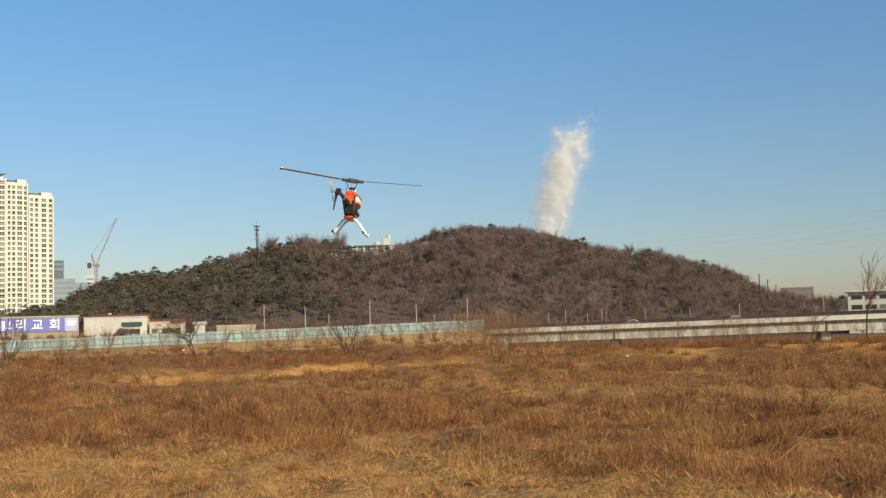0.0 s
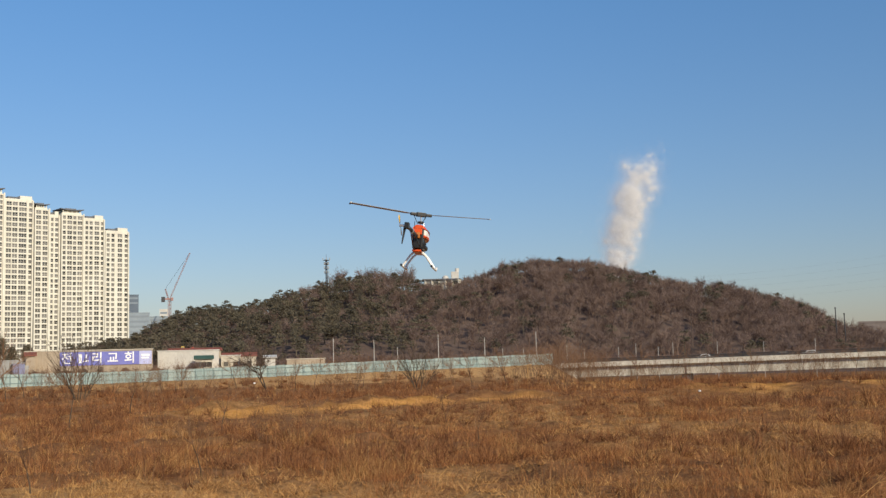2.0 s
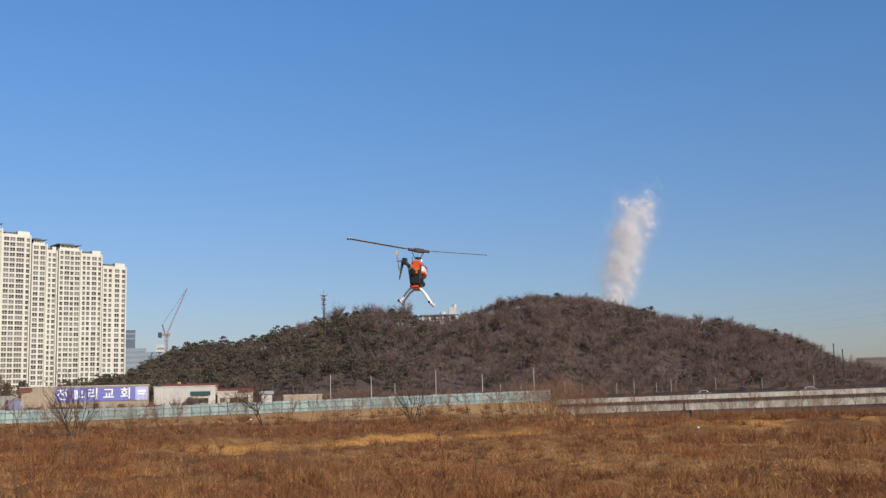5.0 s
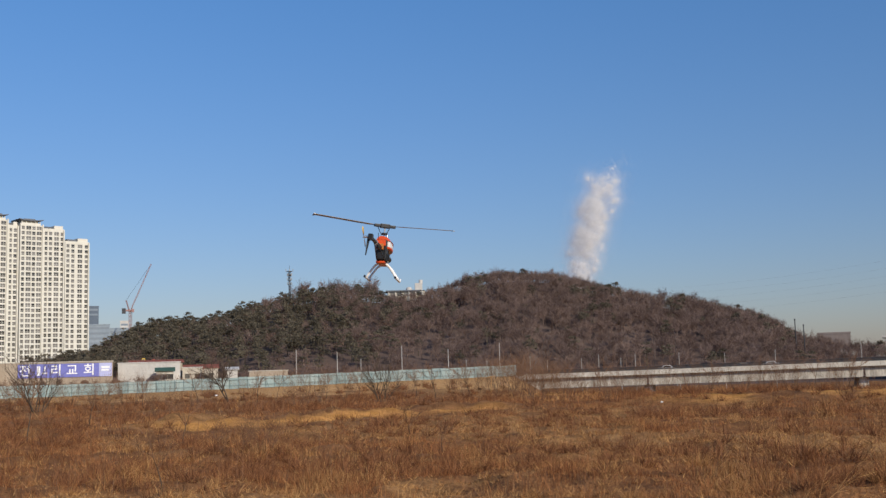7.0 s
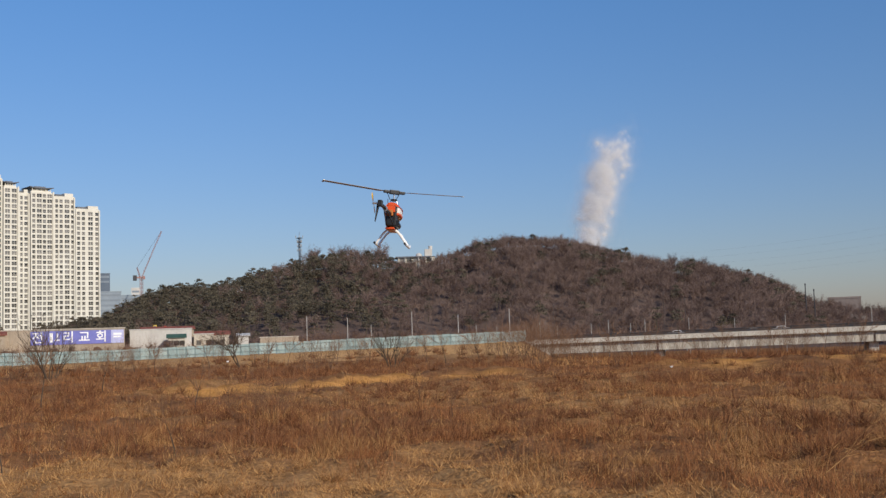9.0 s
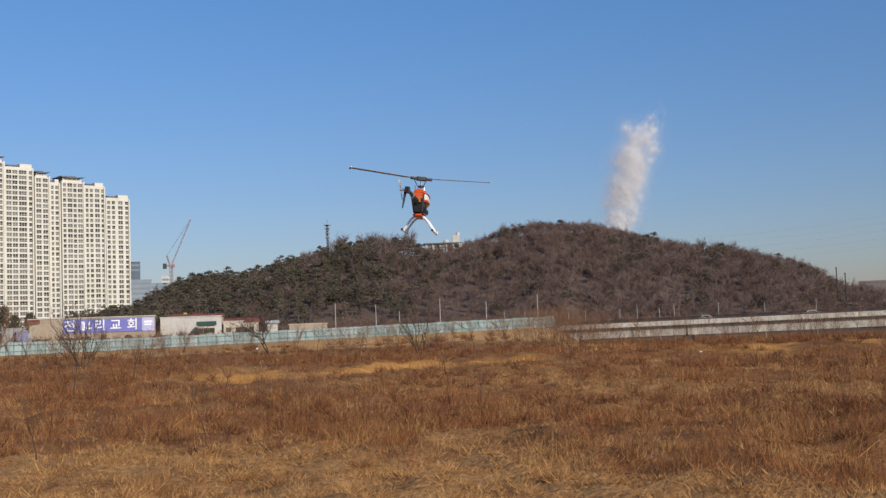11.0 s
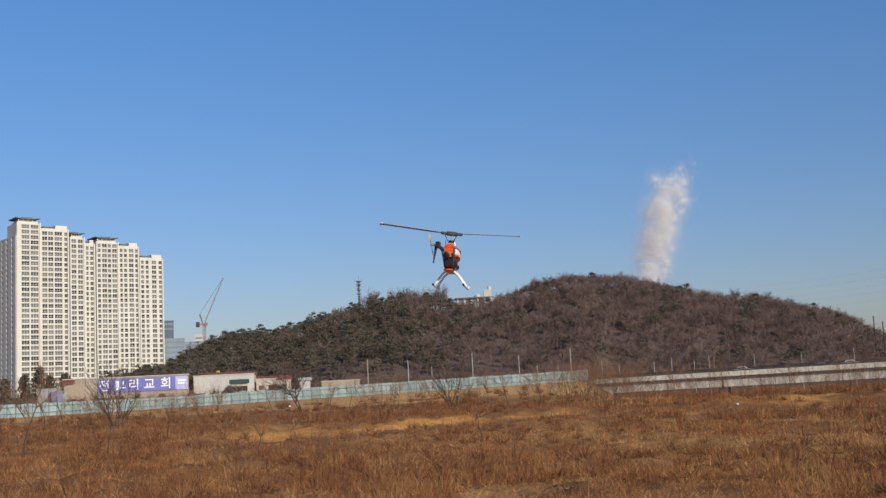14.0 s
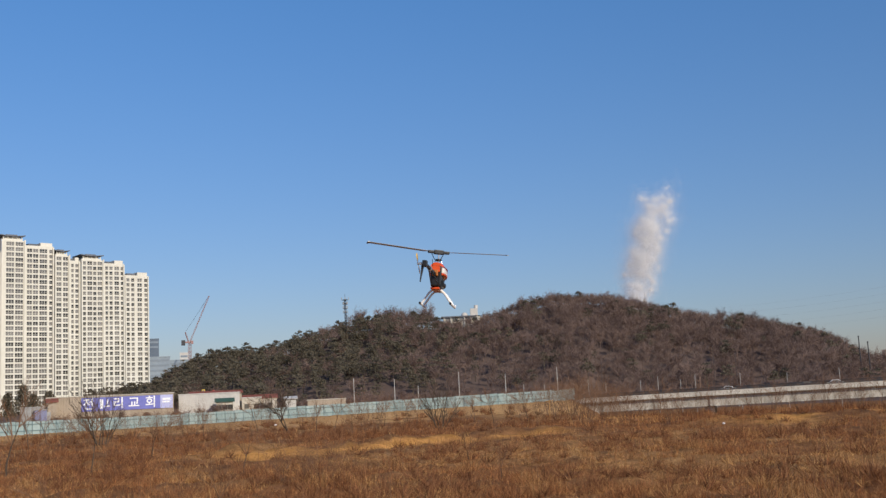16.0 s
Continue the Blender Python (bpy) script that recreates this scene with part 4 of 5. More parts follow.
def wires():
    M_WIRE = mat("aluminium_wire", (0.30, 0.32, 0.35), (0.38, 0.40, 0.42), size=5, rough=0.5)
    for i in range(5):
        a, b = polar(15.5, 700, height(700, 2.7 + i * 0.32)), polar(34, 620, height(620, 4.3 + i * 0.42))
        cu = bpy.data.curves.new("power_line", "CURVE")
        cu.dimensions = "3D"
        cu.bevel_depth = 0.018
        sp = cu.splines.new("POLY")
        sp.points.add(24)
        for k, p in enumerate(sp.points):
            t = k / 24
            q = a.lerp(b, t)
            p.co = (q.x, q.y, q.z - 14 * 4 * t * (1 - t) * 0.35, 1)
        cu.materials.append(M_WIRE)
        tagged(new("power_line", cu), "thin grey overhead power line beyond the hill", "cable", "power lines")


wires()


# ------------------------------------------------------------ smoke behind the hill
def smoke_plume():
    """A leaning column of white smoke: lumps of fine flecks that thin out at the edges."""
    r = np.random.default_rng(21)
    dist = 1300.0
    # bearing, rise, half width (degrees), share
    line = np.array([(10.95, 3.6, 0.92, 1.0), (11.05, 4.8, 1.05, 1.0), (11.3, 5.8, 1.16, 1.0), (11.6, 6.8, 1.22, 1.0), (11.9, 7.7, 1.25, 0.95),
                     (12.1, 8.5, 1.2, 0.85), (12.3, 9.1, 1.1, 0.6), (12.7, 9.7, 0.95, 0.25), (13.3, 10.3, 0.8, 0.03), (13.6, 11.0, 0.7, 0.0)])
    c, s, w = [], [], []
    for _ in range(170):
        u = r.uniform(0, len(line) - 1.001)
        i, f = int(u), u - int(u)
        p = line[i] * (1 - f) + line[i + 1] * f
        off = r.normal(0, 0.34, 2) * p[2]
        c.append((p[0] + off[0], p[1] + off[1]))
        s.append(p[2] * r.uniform(0.5, 0.85))
        w.append(p[3] * r.uniform(0.5, 1.0))
    c, s, w = np.array(c), np.array(s), np.array(w)
    n = 500000
    k = r.choice(len(c), n, p=w * s ** 2 / (w * s ** 2).sum())
    g = r.normal(size=(n, 3))
    out = g / np.linalg.norm(g, axis=1)[:, None]
    g = out * np.abs(r.normal(0, 0.6, n))[:, None]
    unit = dist * math.radians(1)
    az, el = c[k, 0] + g[:, 0] * s[k], c[k, 1] + g[:, 2] * s[k]
    d = dist + g[:, 1] * s[k] * unit
    p = np.stack([np.sin(np.radians(az)) * d, np.cos(np.radians(az)) * d, 1.6 + d * np.tan(np.radians(el))], 1)
    # flecks lie across the way out of their lump, so that each lump takes light like a rounded puff
    nrm = out + r.normal(0, 0.45, (n, 3))
    a = np.cross(nrm, r.normal(size=(n, 3)))
    a /= np.linalg.norm(a, axis=1)[:, None]
    b = np.cross(nrm, a)
    b /= np.linalg.norm(b, axis=1)[:, None]
    q = r.uniform(0.13, 0.32, n)[:, None]
    v = np.stack([p + a * q, p + (-0.5 * a + 0.87 * b) * q, p + (-0.5 * a - 0.87 * b) * q], 1).reshape(-1, 3)
    f = np.arange(3 * n).reshape(-1, 3)
    m = mat("white_smoke", (0.94, 0.945, 0.955), (0.97, 0.97, 0.975), size=60, rough=1.0, translucent=0.45)
    tagged(new("smoke_plume", np_mesh("smoke_plume", v, f, m)), "white smoke column rising behind the hill", "smoke", kind="stuff")


smoke_plume()


# ------------------------------------------------------------ bare shrubs and saplings in the field
def branches(bm_list, r, p, d, length, rad, depth, spread, crown):
    """Grows tapered limbs; thick ones go to the trunk, thin ones to the crown."""
    segs = 3 if depth else 2
    q = p.copy()
    for i in range(segs):
        d = (d + Vector((r.gauss(0, 0.13), r.gauss(0, 0.13), r.gauss(0.05, 0.08)))).normalized()
        e = q + d * (length / segs)
        tube(bm_list[1 if crown else 0], q, e, rad * (1 - i * 0.22), rad * (1 - (i + 1) * 0.22), n=5 if depth > 1 else 3)
        q = e
        if depth and (i > 0 or depth < 3):
            for _ in range(r.choice((1, 2, 2, 3))):
                side = Vector((r.gauss(0, 1), r.gauss(0, 1), r.gauss(0.1, 0.5))).normalized()
                branches(bm_list, r, q, (d + side * spread).normalized(), length * r.uniform(0.5, 0.78), rad * 0.5, depth - 1, spread, True)


def shrub(seed, tall, stems, spread, depth, name, label, thick, twig):
    """A leafless shrub or sapling, one to several stems from the ground."""
    r = random.Random(seed)
    ob = thing(name, Matrix(), label, "shrub" if name == "bare_shrub" else "tree", "bare shrubs in the field")
    crown = bmesh.new()
    for i in range(stems):
        trunk = bmesh.new()
        a = r.uniform(0, 6.28)
        lean = r.uniform(0.0, 0.2) if stems == 1 else r.uniform(0.12, 0.5)
        d = Vector((math.cos(a) * lean, math.sin(a) * lean, 1)).normalized()
        branches([trunk, crown], r, Vector((math.cos(a) * 0.02 * stems, math.sin(a) * 0.02 * stems, -0.1)), d, tall * r.uniform(0.5, 0.68), thick * tall / (1 + 0.1 * stems), depth, spread, False)
        part("stem", trunk, M_BARK, ob)
    part("crown", crown, twig, ob)
    return ob


SAPLING = shrub(12, 2.3, 2, 0.85, 3, "sapling", "leafless dark spreading young tree in the dry field", 0.026, M_BARK)
BUSH = shrub(2, 2.3, 8, 0.5, 2, "bare_shrub", "leafless dark many-stemmed shrub in the dry field", 0.022, M_BARK)
WISP = shrub(4, 1.7, 1, 0.55, 3, "sapling", "thin wispy leafless sapling in the dry field", 0.014, M_TWIG)
THICKET = shrub(7, 1.3, 12, 0.6, 2, "bare_shrub", "low reddish-brown bare thicket in the dry field", 0.010, M_TWIG)


def stand(ob, az, r, s, turn):
    p = polar(az, r)
    return copy_thing(ob, pose(p.x, p.y, float(ground_z(p.x, p.y)), 0, 0, turn) @ Matrix.Diagonal((s, s, s, 1)))


def place(ob, az, r, s, turn):
    p = polar(az, r)
    ob.matrix_basis = pose(p.x, p.y, float(ground_z(p.x, p.y)), 0, 0, turn) @ Matrix.Diagonal((s, s, s, 1))


place(SAPLING, -7.5, 64, 1.2, 20)
place(BUSH, 0.35, 60, 1.0, 0)
place(WISP, -17.45, 31.5, 1.25, 40)
place(THICKET, 8.4, 50, 1.3, 10)
for k, (ob, az, r, s) in enumerate((
        (WISP, -21.5, 33, 1.35), (BUSH, -17.0, 62, 1.25), (WISP, -20.4, 60, 1.1), (WISP, -22.4, 58, 1.2), (WISP, -19.6, 70, 1.0), (WISP, -12.0, 66, 0.9),
        (THICKET, -6.7, 72, 0.9), (WISP, -5.2, 75, 1.1), (WISP, -2.6, 74, 0.85), (WISP, 2.2, 70, 0.9), (WISP, 3.2, 66, 1.1),
        (THICKET, 4.3, 78, 1.1), (THICKET, 5.2, 72, 1.2), (THICKET, 6.9, 66, 1.5), (THICKET, 7.8, 58, 1.4), (WISP, 11.8, 70, 1.2), (THICKET, 14.9, 72, 1.3),
        (WISP, 16.4, 80, 0.9), (WISP, 18.0, 76, 1.1), (WISP, 20.2, 72, 1.1), (WISP, 26.75, 56, 2.2), (WISP, 24.2, 64, 1.0), (THICKET, 21.5, 64, 1.1),
        (WISP, -10.0, 26, 0.6), (THICKET, -4.0, 52, 0.9), (THICKET, -11.0, 48, 0.9), (THICKET, 12.4, 48, 0.8), (WISP, 1.8, 25, 0.5), (THICKET, 19.0, 50, 0.8),
        (WISP, -14.6, 40, 0.8), (THICKET, -14.0, 56, 1.2), (BUSH, -24.6, 62, 1.1), (WISP, -26.0, 46, 1.1), (THICKET, 24.0, 46, 0.9), (THICKET, 10.2, 56, 1.2), (THICKET, 7.6, 78, 1.7), (THICKET, 8.3, 86, 1.9), (THICKET, 8.9, 74, 1.5), (THICKET, 9.6, 82, 1.6), (THICKET, 7.1, 90, 1.6), (THICKET, 11.3, 80, 1.3),
        (WISP, -19.2, 14.8, 0.45), (WISP, -11.0, 16.0, 0.48), (WISP, 3.4, 20.0, 0.35), (THICKET, -7.5, 23, 0.55), (THICKET, -6.0, 22, 0.5), (THICKET, -18.6, 66, 1.2), (THICKET, -15.6, 74, 1.1),
        (THICKET, -12.6, 70, 1.25), (WISP, -9.2, 72, 1.1), (THICKET, -8.6, 78, 1.0), (WISP, -6.2, 66, 1.0), (THICKET, -3.4, 60, 1.3), (THICKET, -1.6, 70, 1.2), (WISP, -0.9, 66, 1.0),
        (THICKET, 1.6, 76, 1.2), (WISP, 5.0, 62, 1.15), (THICKET, 6.2, 84, 1.5), (THICKET, 13.4, 66, 1.2), (THICKET, 17.2, 64, 1.1), (THICKET, 20.4, 84, 1.6), (WISP, 22.6, 74, 1.2))):
    stand(ob, az, r, s, 47 * k)


def marker_stake(az, r):
    p = polar(az, r)
    ob = thing("marker_stake", pose(p.x, p.y, float(ground_z(p.x, p.y)), 2, 3, 0), "pale wooden marker stake in the field", "stake", "marker stakes")
    part("shaft", T((0, 0, -0.2), (0, 0, 1.25), 0.024, n=6), M_STRAW, ob)
    part("crossbar", T((-0.22, 0, 1.2), (0.22, 0, 1.28), 0.02, n=6), M_STRAW, ob)


marker_stake(6.1, 62)


# pines near the tower foot
def village_pine(az, r, el_top, seed):
    q = np.random.default_rng(seed)
    tall = height(r, el_top)
    ob = thing("pine_tree", facing(az, r, 0.0), "dark evergreen tree beside the towers", "tree", "dark trees by the towers")
    part("trunk", T((0, 0, -0.5), (0, 0, tall * 0.8), 0.22, 0.06, n=7), M_BARK, ob)
    n = 700
    a, u, h = q.uniform(0, 6.28, n), np.sqrt(q.uniform(0, 1, n)), q.uniform(0.3, 1, n)
    rad = tall * 0.34 * np.sqrt(np.clip(1.02 - h, 0, 1)) * (0.75 + 0.25 * np.sin(a * 3 + h * 9)) + 0.2
    c = np.stack([np.cos(a) * u * rad, np.sin(a) * u * rad, h * tall], 1)
    t = c + q.normal(size=(n, 3)) * 0.45
    v, f = slivers(c, t, q.uniform(0.25, 0.55, n), q)
    me = np_mesh("crown", v, f, M_PINE)
    cr = new("crown", me)
    cr.parent = ob


for k, (az, el) in enumerate(((-22.3, 1.15), (-21.4, 1.3), (-20.7, 1.65), (-20.2, 1.2), (-19.5, 1.3), (-23.2, 1.2), (-24.5, 1.3), (-25.5, 1.2))):
    village_pine(az, 275 + 7 * (k % 3), el, 40 + k)


# ------------------------------------------------------------ cars on the bridge
M_CAR_W = mat("white_car_paint", (0.70, 0.70, 0.70), (0.78, 0.78, 0.78), size=2, rough=0.25)
M_CAR_G = mat("dark_car_paint", (0.05, 0.05, 0.06), (0.08, 0.08, 0.09), size=2, rough=0.25)
M_TYRE = mat("tyre_rubber", (0.015, 0.015, 0.015), (0.03, 0.03, 0.03), size=0.5)


def car(x, y, paint, label):
    ob = thing("car", BRIDGE.matrix_basis @ Matrix.Translation((x, y, -0.62)), label, "car", "cars on the bridge")
    prof = [(-2.2, 0.35), (-2.25, 0.75), (-1.9, 0.95), (-1.35, 1.0), (-0.75, 1.45), (0.55, 1.47), (1.2, 1.02), (2.0, 0.88), (2.25, 0.6), (2.2, 0.35)]
    bm = bmesh.new()
    loft(bm, [[(px, py * (0.9 if pz > 1.1 else 1.0), pz) for px, pz in prof] for py in (-0.86, 0.86)])
    bmesh.ops.recalc_face_normals(bm, faces=bm.faces)
    for f in bm.faces:
        f.smooth = False
    part("body", bm, paint, ob)
    for s in (-1, 1):
        bm = bmesh.new()
        loft(bm, [[(-1.1, yy, 1.04), (-0.68, yy, 1.38), (0.48, yy, 1.40), (0.98, yy, 1.04)] for yy in (s * 0.868, s * 0.85)])
        part("side_window", bm, M_PANE, ob)
        for wx in (-1.35, 1.4):
            wheel = part("wheel", T((wx, s * 0.7, 0.33), (wx, s * 0.9, 0.33), 0.33, n=14), M_TYRE, ob)
            part("rim", T((wx, s * 0.9, 0.33), (wx, s * 0.915, 0.33), 0.2, n=10), M_STEEL, wheel)


car(56, 3.4, M_CAR_W, "white saloon car on the bridge road")
car(33, 3.4, M_CAR_W, "white hatchback car on the bridge road")
car(50, 6.8, M_CAR_G, "dark saloon car on the bridge road")


# ------------------------------------------------------------ radio-controlled helicopter, hovering tail towards the eye
M_CANOPY = mat("white_canopy", (0.74, 0.72, 0.68), (0.82, 0.80, 0.76), size=0.3, rough=0.3)
M_ORANGE = mat("orange_red_canopy", (0.62, 0.07, 0.015), (0.75, 0.11, 0.025), size=0.3, rough=0.3)
M_CARBON = mat("black_carbon", (0.012, 0.012, 0.013), (0.03, 0.03, 0.032), size=0.05, rough=0.35)
M_ALU = mat("bright_aluminium", (0.45, 0.45, 0.46), (0.62, 0.62, 0.63), size=0.1, rough=0.35, metal=0.8)
M_SKID = mat("white_plastic", (0.76, 0.75, 0.73), (0.84, 0.83, 0.81), size=0.2, rough=0.4)
M_BLADE = mat("grey_blade", (0.30, 0.29, 0.29), (0.46, 0.45, 0.45), size=0.4, rough=0.35)
M_TAILBLADE = mat("yellow_blade", (0.70, 0.40, 0.03), (0.82, 0.52, 0.06), size=0.1, rough=0.4)
M_SERVO = mat("orange_brown_gear", (0.40, 0.13, 0.03), (0.55, 0.20, 0.05), size=0.05, rough=0.4)


def blade(root, tip, chord):
    """Tapered aerofoil blade along +y."""
    def ring(y, c, tw):
        pts = [(-0.25 * c, 0.0), (-0.15 * c, 0.035 * c), (0.1 * c, 0.05 * c), (0.45 * c, 0.025 * c), (0.75 * c, 0.0), (0.4 * c, -0.02 * c), (0.05 * c, -0.035 * c), (-0.17 * c, -0.03 * c)]
        return [(px, y, pz + px * tw) for px, pz in pts]
    return loft(bmesh.new(), [ring(root, chord * 0.55, 0.1), ring(root + 0.05, chord, 0.1), ring(tip - 0.03, chord, 0.08), ring(tip, chord * 0.6, 0.08)])


def helicopter():
    """Local axes: x to the nose, y to its left, z up; the rotor hub is the origin's height plus 0.40."""
    r = 11.0
    centre = EYE + way(0.47, 6.6) * r
    heading = 81.0
    ob = thing("model_helicopter", Matrix.Translation(centre + Vector((0.0, 0, -0.25))) @ pose(0, 0, 0, 4.5, 3, heading) @ Matrix.Diagonal((1, 1, 1.18, 1)),
               "orange and white model helicopter hovering over the field", "helicopter")
    H, ROTOR = 0.415, 28.0
    # canopy: white shell with an orange crown
    def canopy(zlo, zhi, grow, index, x_from, x_to):
        rings = []
        for i in range(15):
            x = x_from + (x_to - x_from) * i / 14
            u = (x + 0.16) / 0.475
            half = 0.083 * math.sin(math.pi * min(1, max(0, 0.18 + 0.80 * u))) ** 0.6 + 0.004
            top = 0.335 - 0.03 * (1 - u) ** 2 - 0.185 * max(0, u - 0.25) ** 1.5
            low = 0.105 + 0.09 * u + 0.10 * (1 - u) * max(0, 0.5 - u)
            low = min(low, top - 0.012)
            ring = []
            for k in range(20):
                a = 2 * math.pi * k / 20
                z = (top + low) / 2 + (top - low) / 2 * math.sin(a) * grow
                ring.append((x, half * grow * math.copysign(abs(math.cos(a)) ** 0.8, math.cos(a)), min(max(z, low + (top - low) * zlo), low + (top - low) * zhi)))
            rings.append(ring)
        return loft(bmesh.new(), rings)
    part("canopy", canopy(0.30, 0.74, 1.0, 0, -0.11, 0.315), M_CANOPY, ob, "white glossy canopy shell")
    part("canopy_top", canopy(0.745, 1.0, 1.0, 0, -0.12, 0.24), M_ORANGE, ob, "orange-red canopy crown")
    part("canopy_stripe", canopy(0.30, 0.42, 1.012, 0, -0.115, 0.29), M_ORANGE, ob, "orange stripe")
    part("windscreen", canopy(0.80, 1.0, 1.02, 0, 0.08, 0.20), M_CARBON, ob, "dark windscreen")
    # frame, drive and gear
    for s in (-1, 1):
        bm = B(-0.15, 0.13, s * 0.036 - 0.0015, s * 0.036 + 0.0015, 0.09, 0.28)
        part("side_frame", bm, M_CARBON, ob)
    part("battery", B(0.0, 0.20, -0.03, 0.03, 0.10, 0.16, bevel=0.006), M_CARBON, ob)
    part("motor", T((0.06, 0, 0.14), (0.06, 0, 0.22), 0.03, n=16), M_CARBON, ob)
    part("main_gear", T((-0.02, 0, 0.15), (-0.02, 0, 0.165), 0.075, n=24), M_CARBON, ob)
    part("engine_block", B(-0.15, -0.05, -0.058, 0.05, 0.10, 0.275, bevel=0.012), M_CARBON, ob)
    part("exhaust", T((-0.14, -0.06, 0.12), (0.02, -0.06, 0.12), 0.028, n=12), M_CARBON, ob)
    part("rear_plate", B(-0.165, -0.15, -0.045, 0.045, 0.22, 0.27, bevel=0.004), M_ORANGE, ob)
    part("tail_servo", B(-0.19, -0.15, -0.028, 0.028, 0.185, 0.235, bevel=0.004), M_SERVO, ob, "orange-brown servo")
    part("belly_plate", B(-0.16, 0.06, -0.045, 0.045, 0.072, 0.088, bevel=0.004), M_ORANGE, ob, "orange belly plate")
    for s in (-1, 1):
        part("servo", B(-0.04, 0.0, s * 0.052 - 0.012, s * 0.052 + 0.012, 0.21, 0.25, bevel=0.003), M_CARBON, ob)
        part("pushrod", T((-0.02, s * 0.055, 0.25), (0.0, s * 0.03, 0.345), 0.003, n=6), M_ALU, ob)
    # tail
    part("tail_boom", T((-0.15, 0, 0.20), (-0.80, 0, 0.20), 0.0165, n=14), M_CARBON, ob)
    for s in (-1, 1):
        part("boom_brace", T((-0.13, s * 0.04, 0.10), (-0.50, s * 0.012, 0.195), 0.006, n=6), M_CARBON, ob)
    part("brace_clamp", T((-0.515, 0, 0.20), (-0.485, 0, 0.20), 0.023, n=12), M_ALU, ob)
    part("tail_case", B(-0.83, -0.76, -0.022, 0.022, 0.175, 0.225, bevel=0.006), M_CARBON, ob)
    bm = bmesh.new()
    for a, b in (((-0.78, 0.028, 0.20), (-0.86, 0.028, 0.045)), ((-0.72, 0.028, 0.19), (-0.86, 0.028, 0.045))):
        tube(bm, a, b, 0.008, 0.006, n=6)
    part("tail_fin", bm, M_CARBON, ob, "black V-shaped tail fin")
    hub = part("tail_hub", T((-0.80, 0.02, 0.20), (-0.80, 0.075, 0.20), 0.010, n=10), M_ALU, ob)
    for k in range(2):
        bm = blade(0.02, 0.13, 0.042)
        bm.transform(pose(-0.80, 0.066, 0.20) @ pose(0, 0, 0, 0, 0, 0) @ Matrix.Rotation(radians(115 + 180 * k), 4, "Y") @ pose(0, 0, 0, 90, 0, 0))
        part("tail_blade", bm, M_TAILBLADE, hub, "yellow tail rotor blade")
    # rotor head
    part("rotor_shaft", T((-0.0, 0, 0.24), (0, 0, H + 0.015), 0.008, n=10), M_ALU, ob)
    swash = T((0, 0, 0.338), (0, 0, 0.352), 0.034, n=18)
    part("swashplate", swash, M_CARBON, ob)
    turn = pose(0, 0, 0, 0, 0, ROTOR)
    bm = B(-0.022, 0.022, -0.05, 0.05, H - 0.018, H + 0.018, bevel=0.005)
    bm.transform(turn)
    head = part("rotor_head", bm, M_CARBON, ob)
    for s in (-1, 1):
        bm = B(-0.018, 0.018, 0.05 if s > 0 else -0.115, 0.115 if s > 0 else -0.05, H - 0.012, H + 0.012, bevel=0.005)
        bm.transform(turn)
        part("blade_grip", bm, M_CARBON, head)
        bm = T((0.03, s * 0.03, 0.35), (0.03, s * 0.07, H), 0.004, n=6)
        bm.transform(turn)
        part("link_rod", bm, M_CARBON, head)
        bm = blade(0.11, 0.76, 0.062)
        bm.transform(pose(0, 0, H, 0, 0, ROTOR) @ pose(0, 0, 0, 0, 0, 0 if s > 0 else 180) @ pose(0, 0, 0, 2.5, 9, 0))
        b = part("rotor_blade", bm, M_BLADE, head, "long grey-white rotor blade")
        tipm = B(-0.014, 0.044, 0.745, 0.763, -0.0035, 0.0035, bevel=0.001)
        tipm.transform(pose(0, 0, H, 0, 0, ROTOR) @ pose(0, 0, 0, 0, 0, 0 if s > 0 else 180) @ pose(0, 0, 0, 2.5, 9, 0))
        part("blade_tip", tipm, M_STEEL, b)
    # landing gear
    for x in (-0.05, 0.10):
        bm = bmesh.new()
        for s in (-1, 1):
            pts = [(x, s * 0.035, 0.082), (x + 0.012, s * 0.080, 0.050), (x + 0.025, s * 0.122, 0.0), (x + 0.03, s * 0.155, -0.042)]
            for a, b in zip(pts, pts[1:]):
                tube(bm, a, b, 0.012, 0.011, n=8)
        tube(bm, (x, -0.04, 0.08), (x, 0.04, 0.08), 0.012, n=8)
        part("skid_strut", bm, M_SKID, ob, "white arched skid strut")
    for s in (-1, 1):
        bm = T((-0.10, s * 0.156, -0.046), (0.22, s * 0.156, -0.046), 0.0105, n=10)
        tube(bm, (0.22, s * 0.156, -0.046), (0.27, s * 0.156, -0.022), 0.0105, 0.008, n=10)
        skid = part("skid", bm, M_SKID, ob, "white landing skid")
        part("skid_cap", T((-0.115, s * 0.156, -0.046), (-0.10, s * 0.156, -0.046), 0.012, n=10), M_CARBON, skid)
    part("gps_antenna", T((-0.16, 0.03, 0.27), (-0.17, 0.035, 0.33), 0.003, n=5), M_CARBON, ob)


helicopter()


# ------------------------------------------------------------ dry grass, weeds and litter over the field
def scatter(n, r0, r1, power, seed):
    q = np.random.default_rng(seed)
    az = np.radians(q.uniform(-31, 33, n))
    r = r0 * (r1 / r0) ** (q.uniform(0, 1, n) ** power)
    return q, np.sin(az) * r, np.cos(az) * r, r


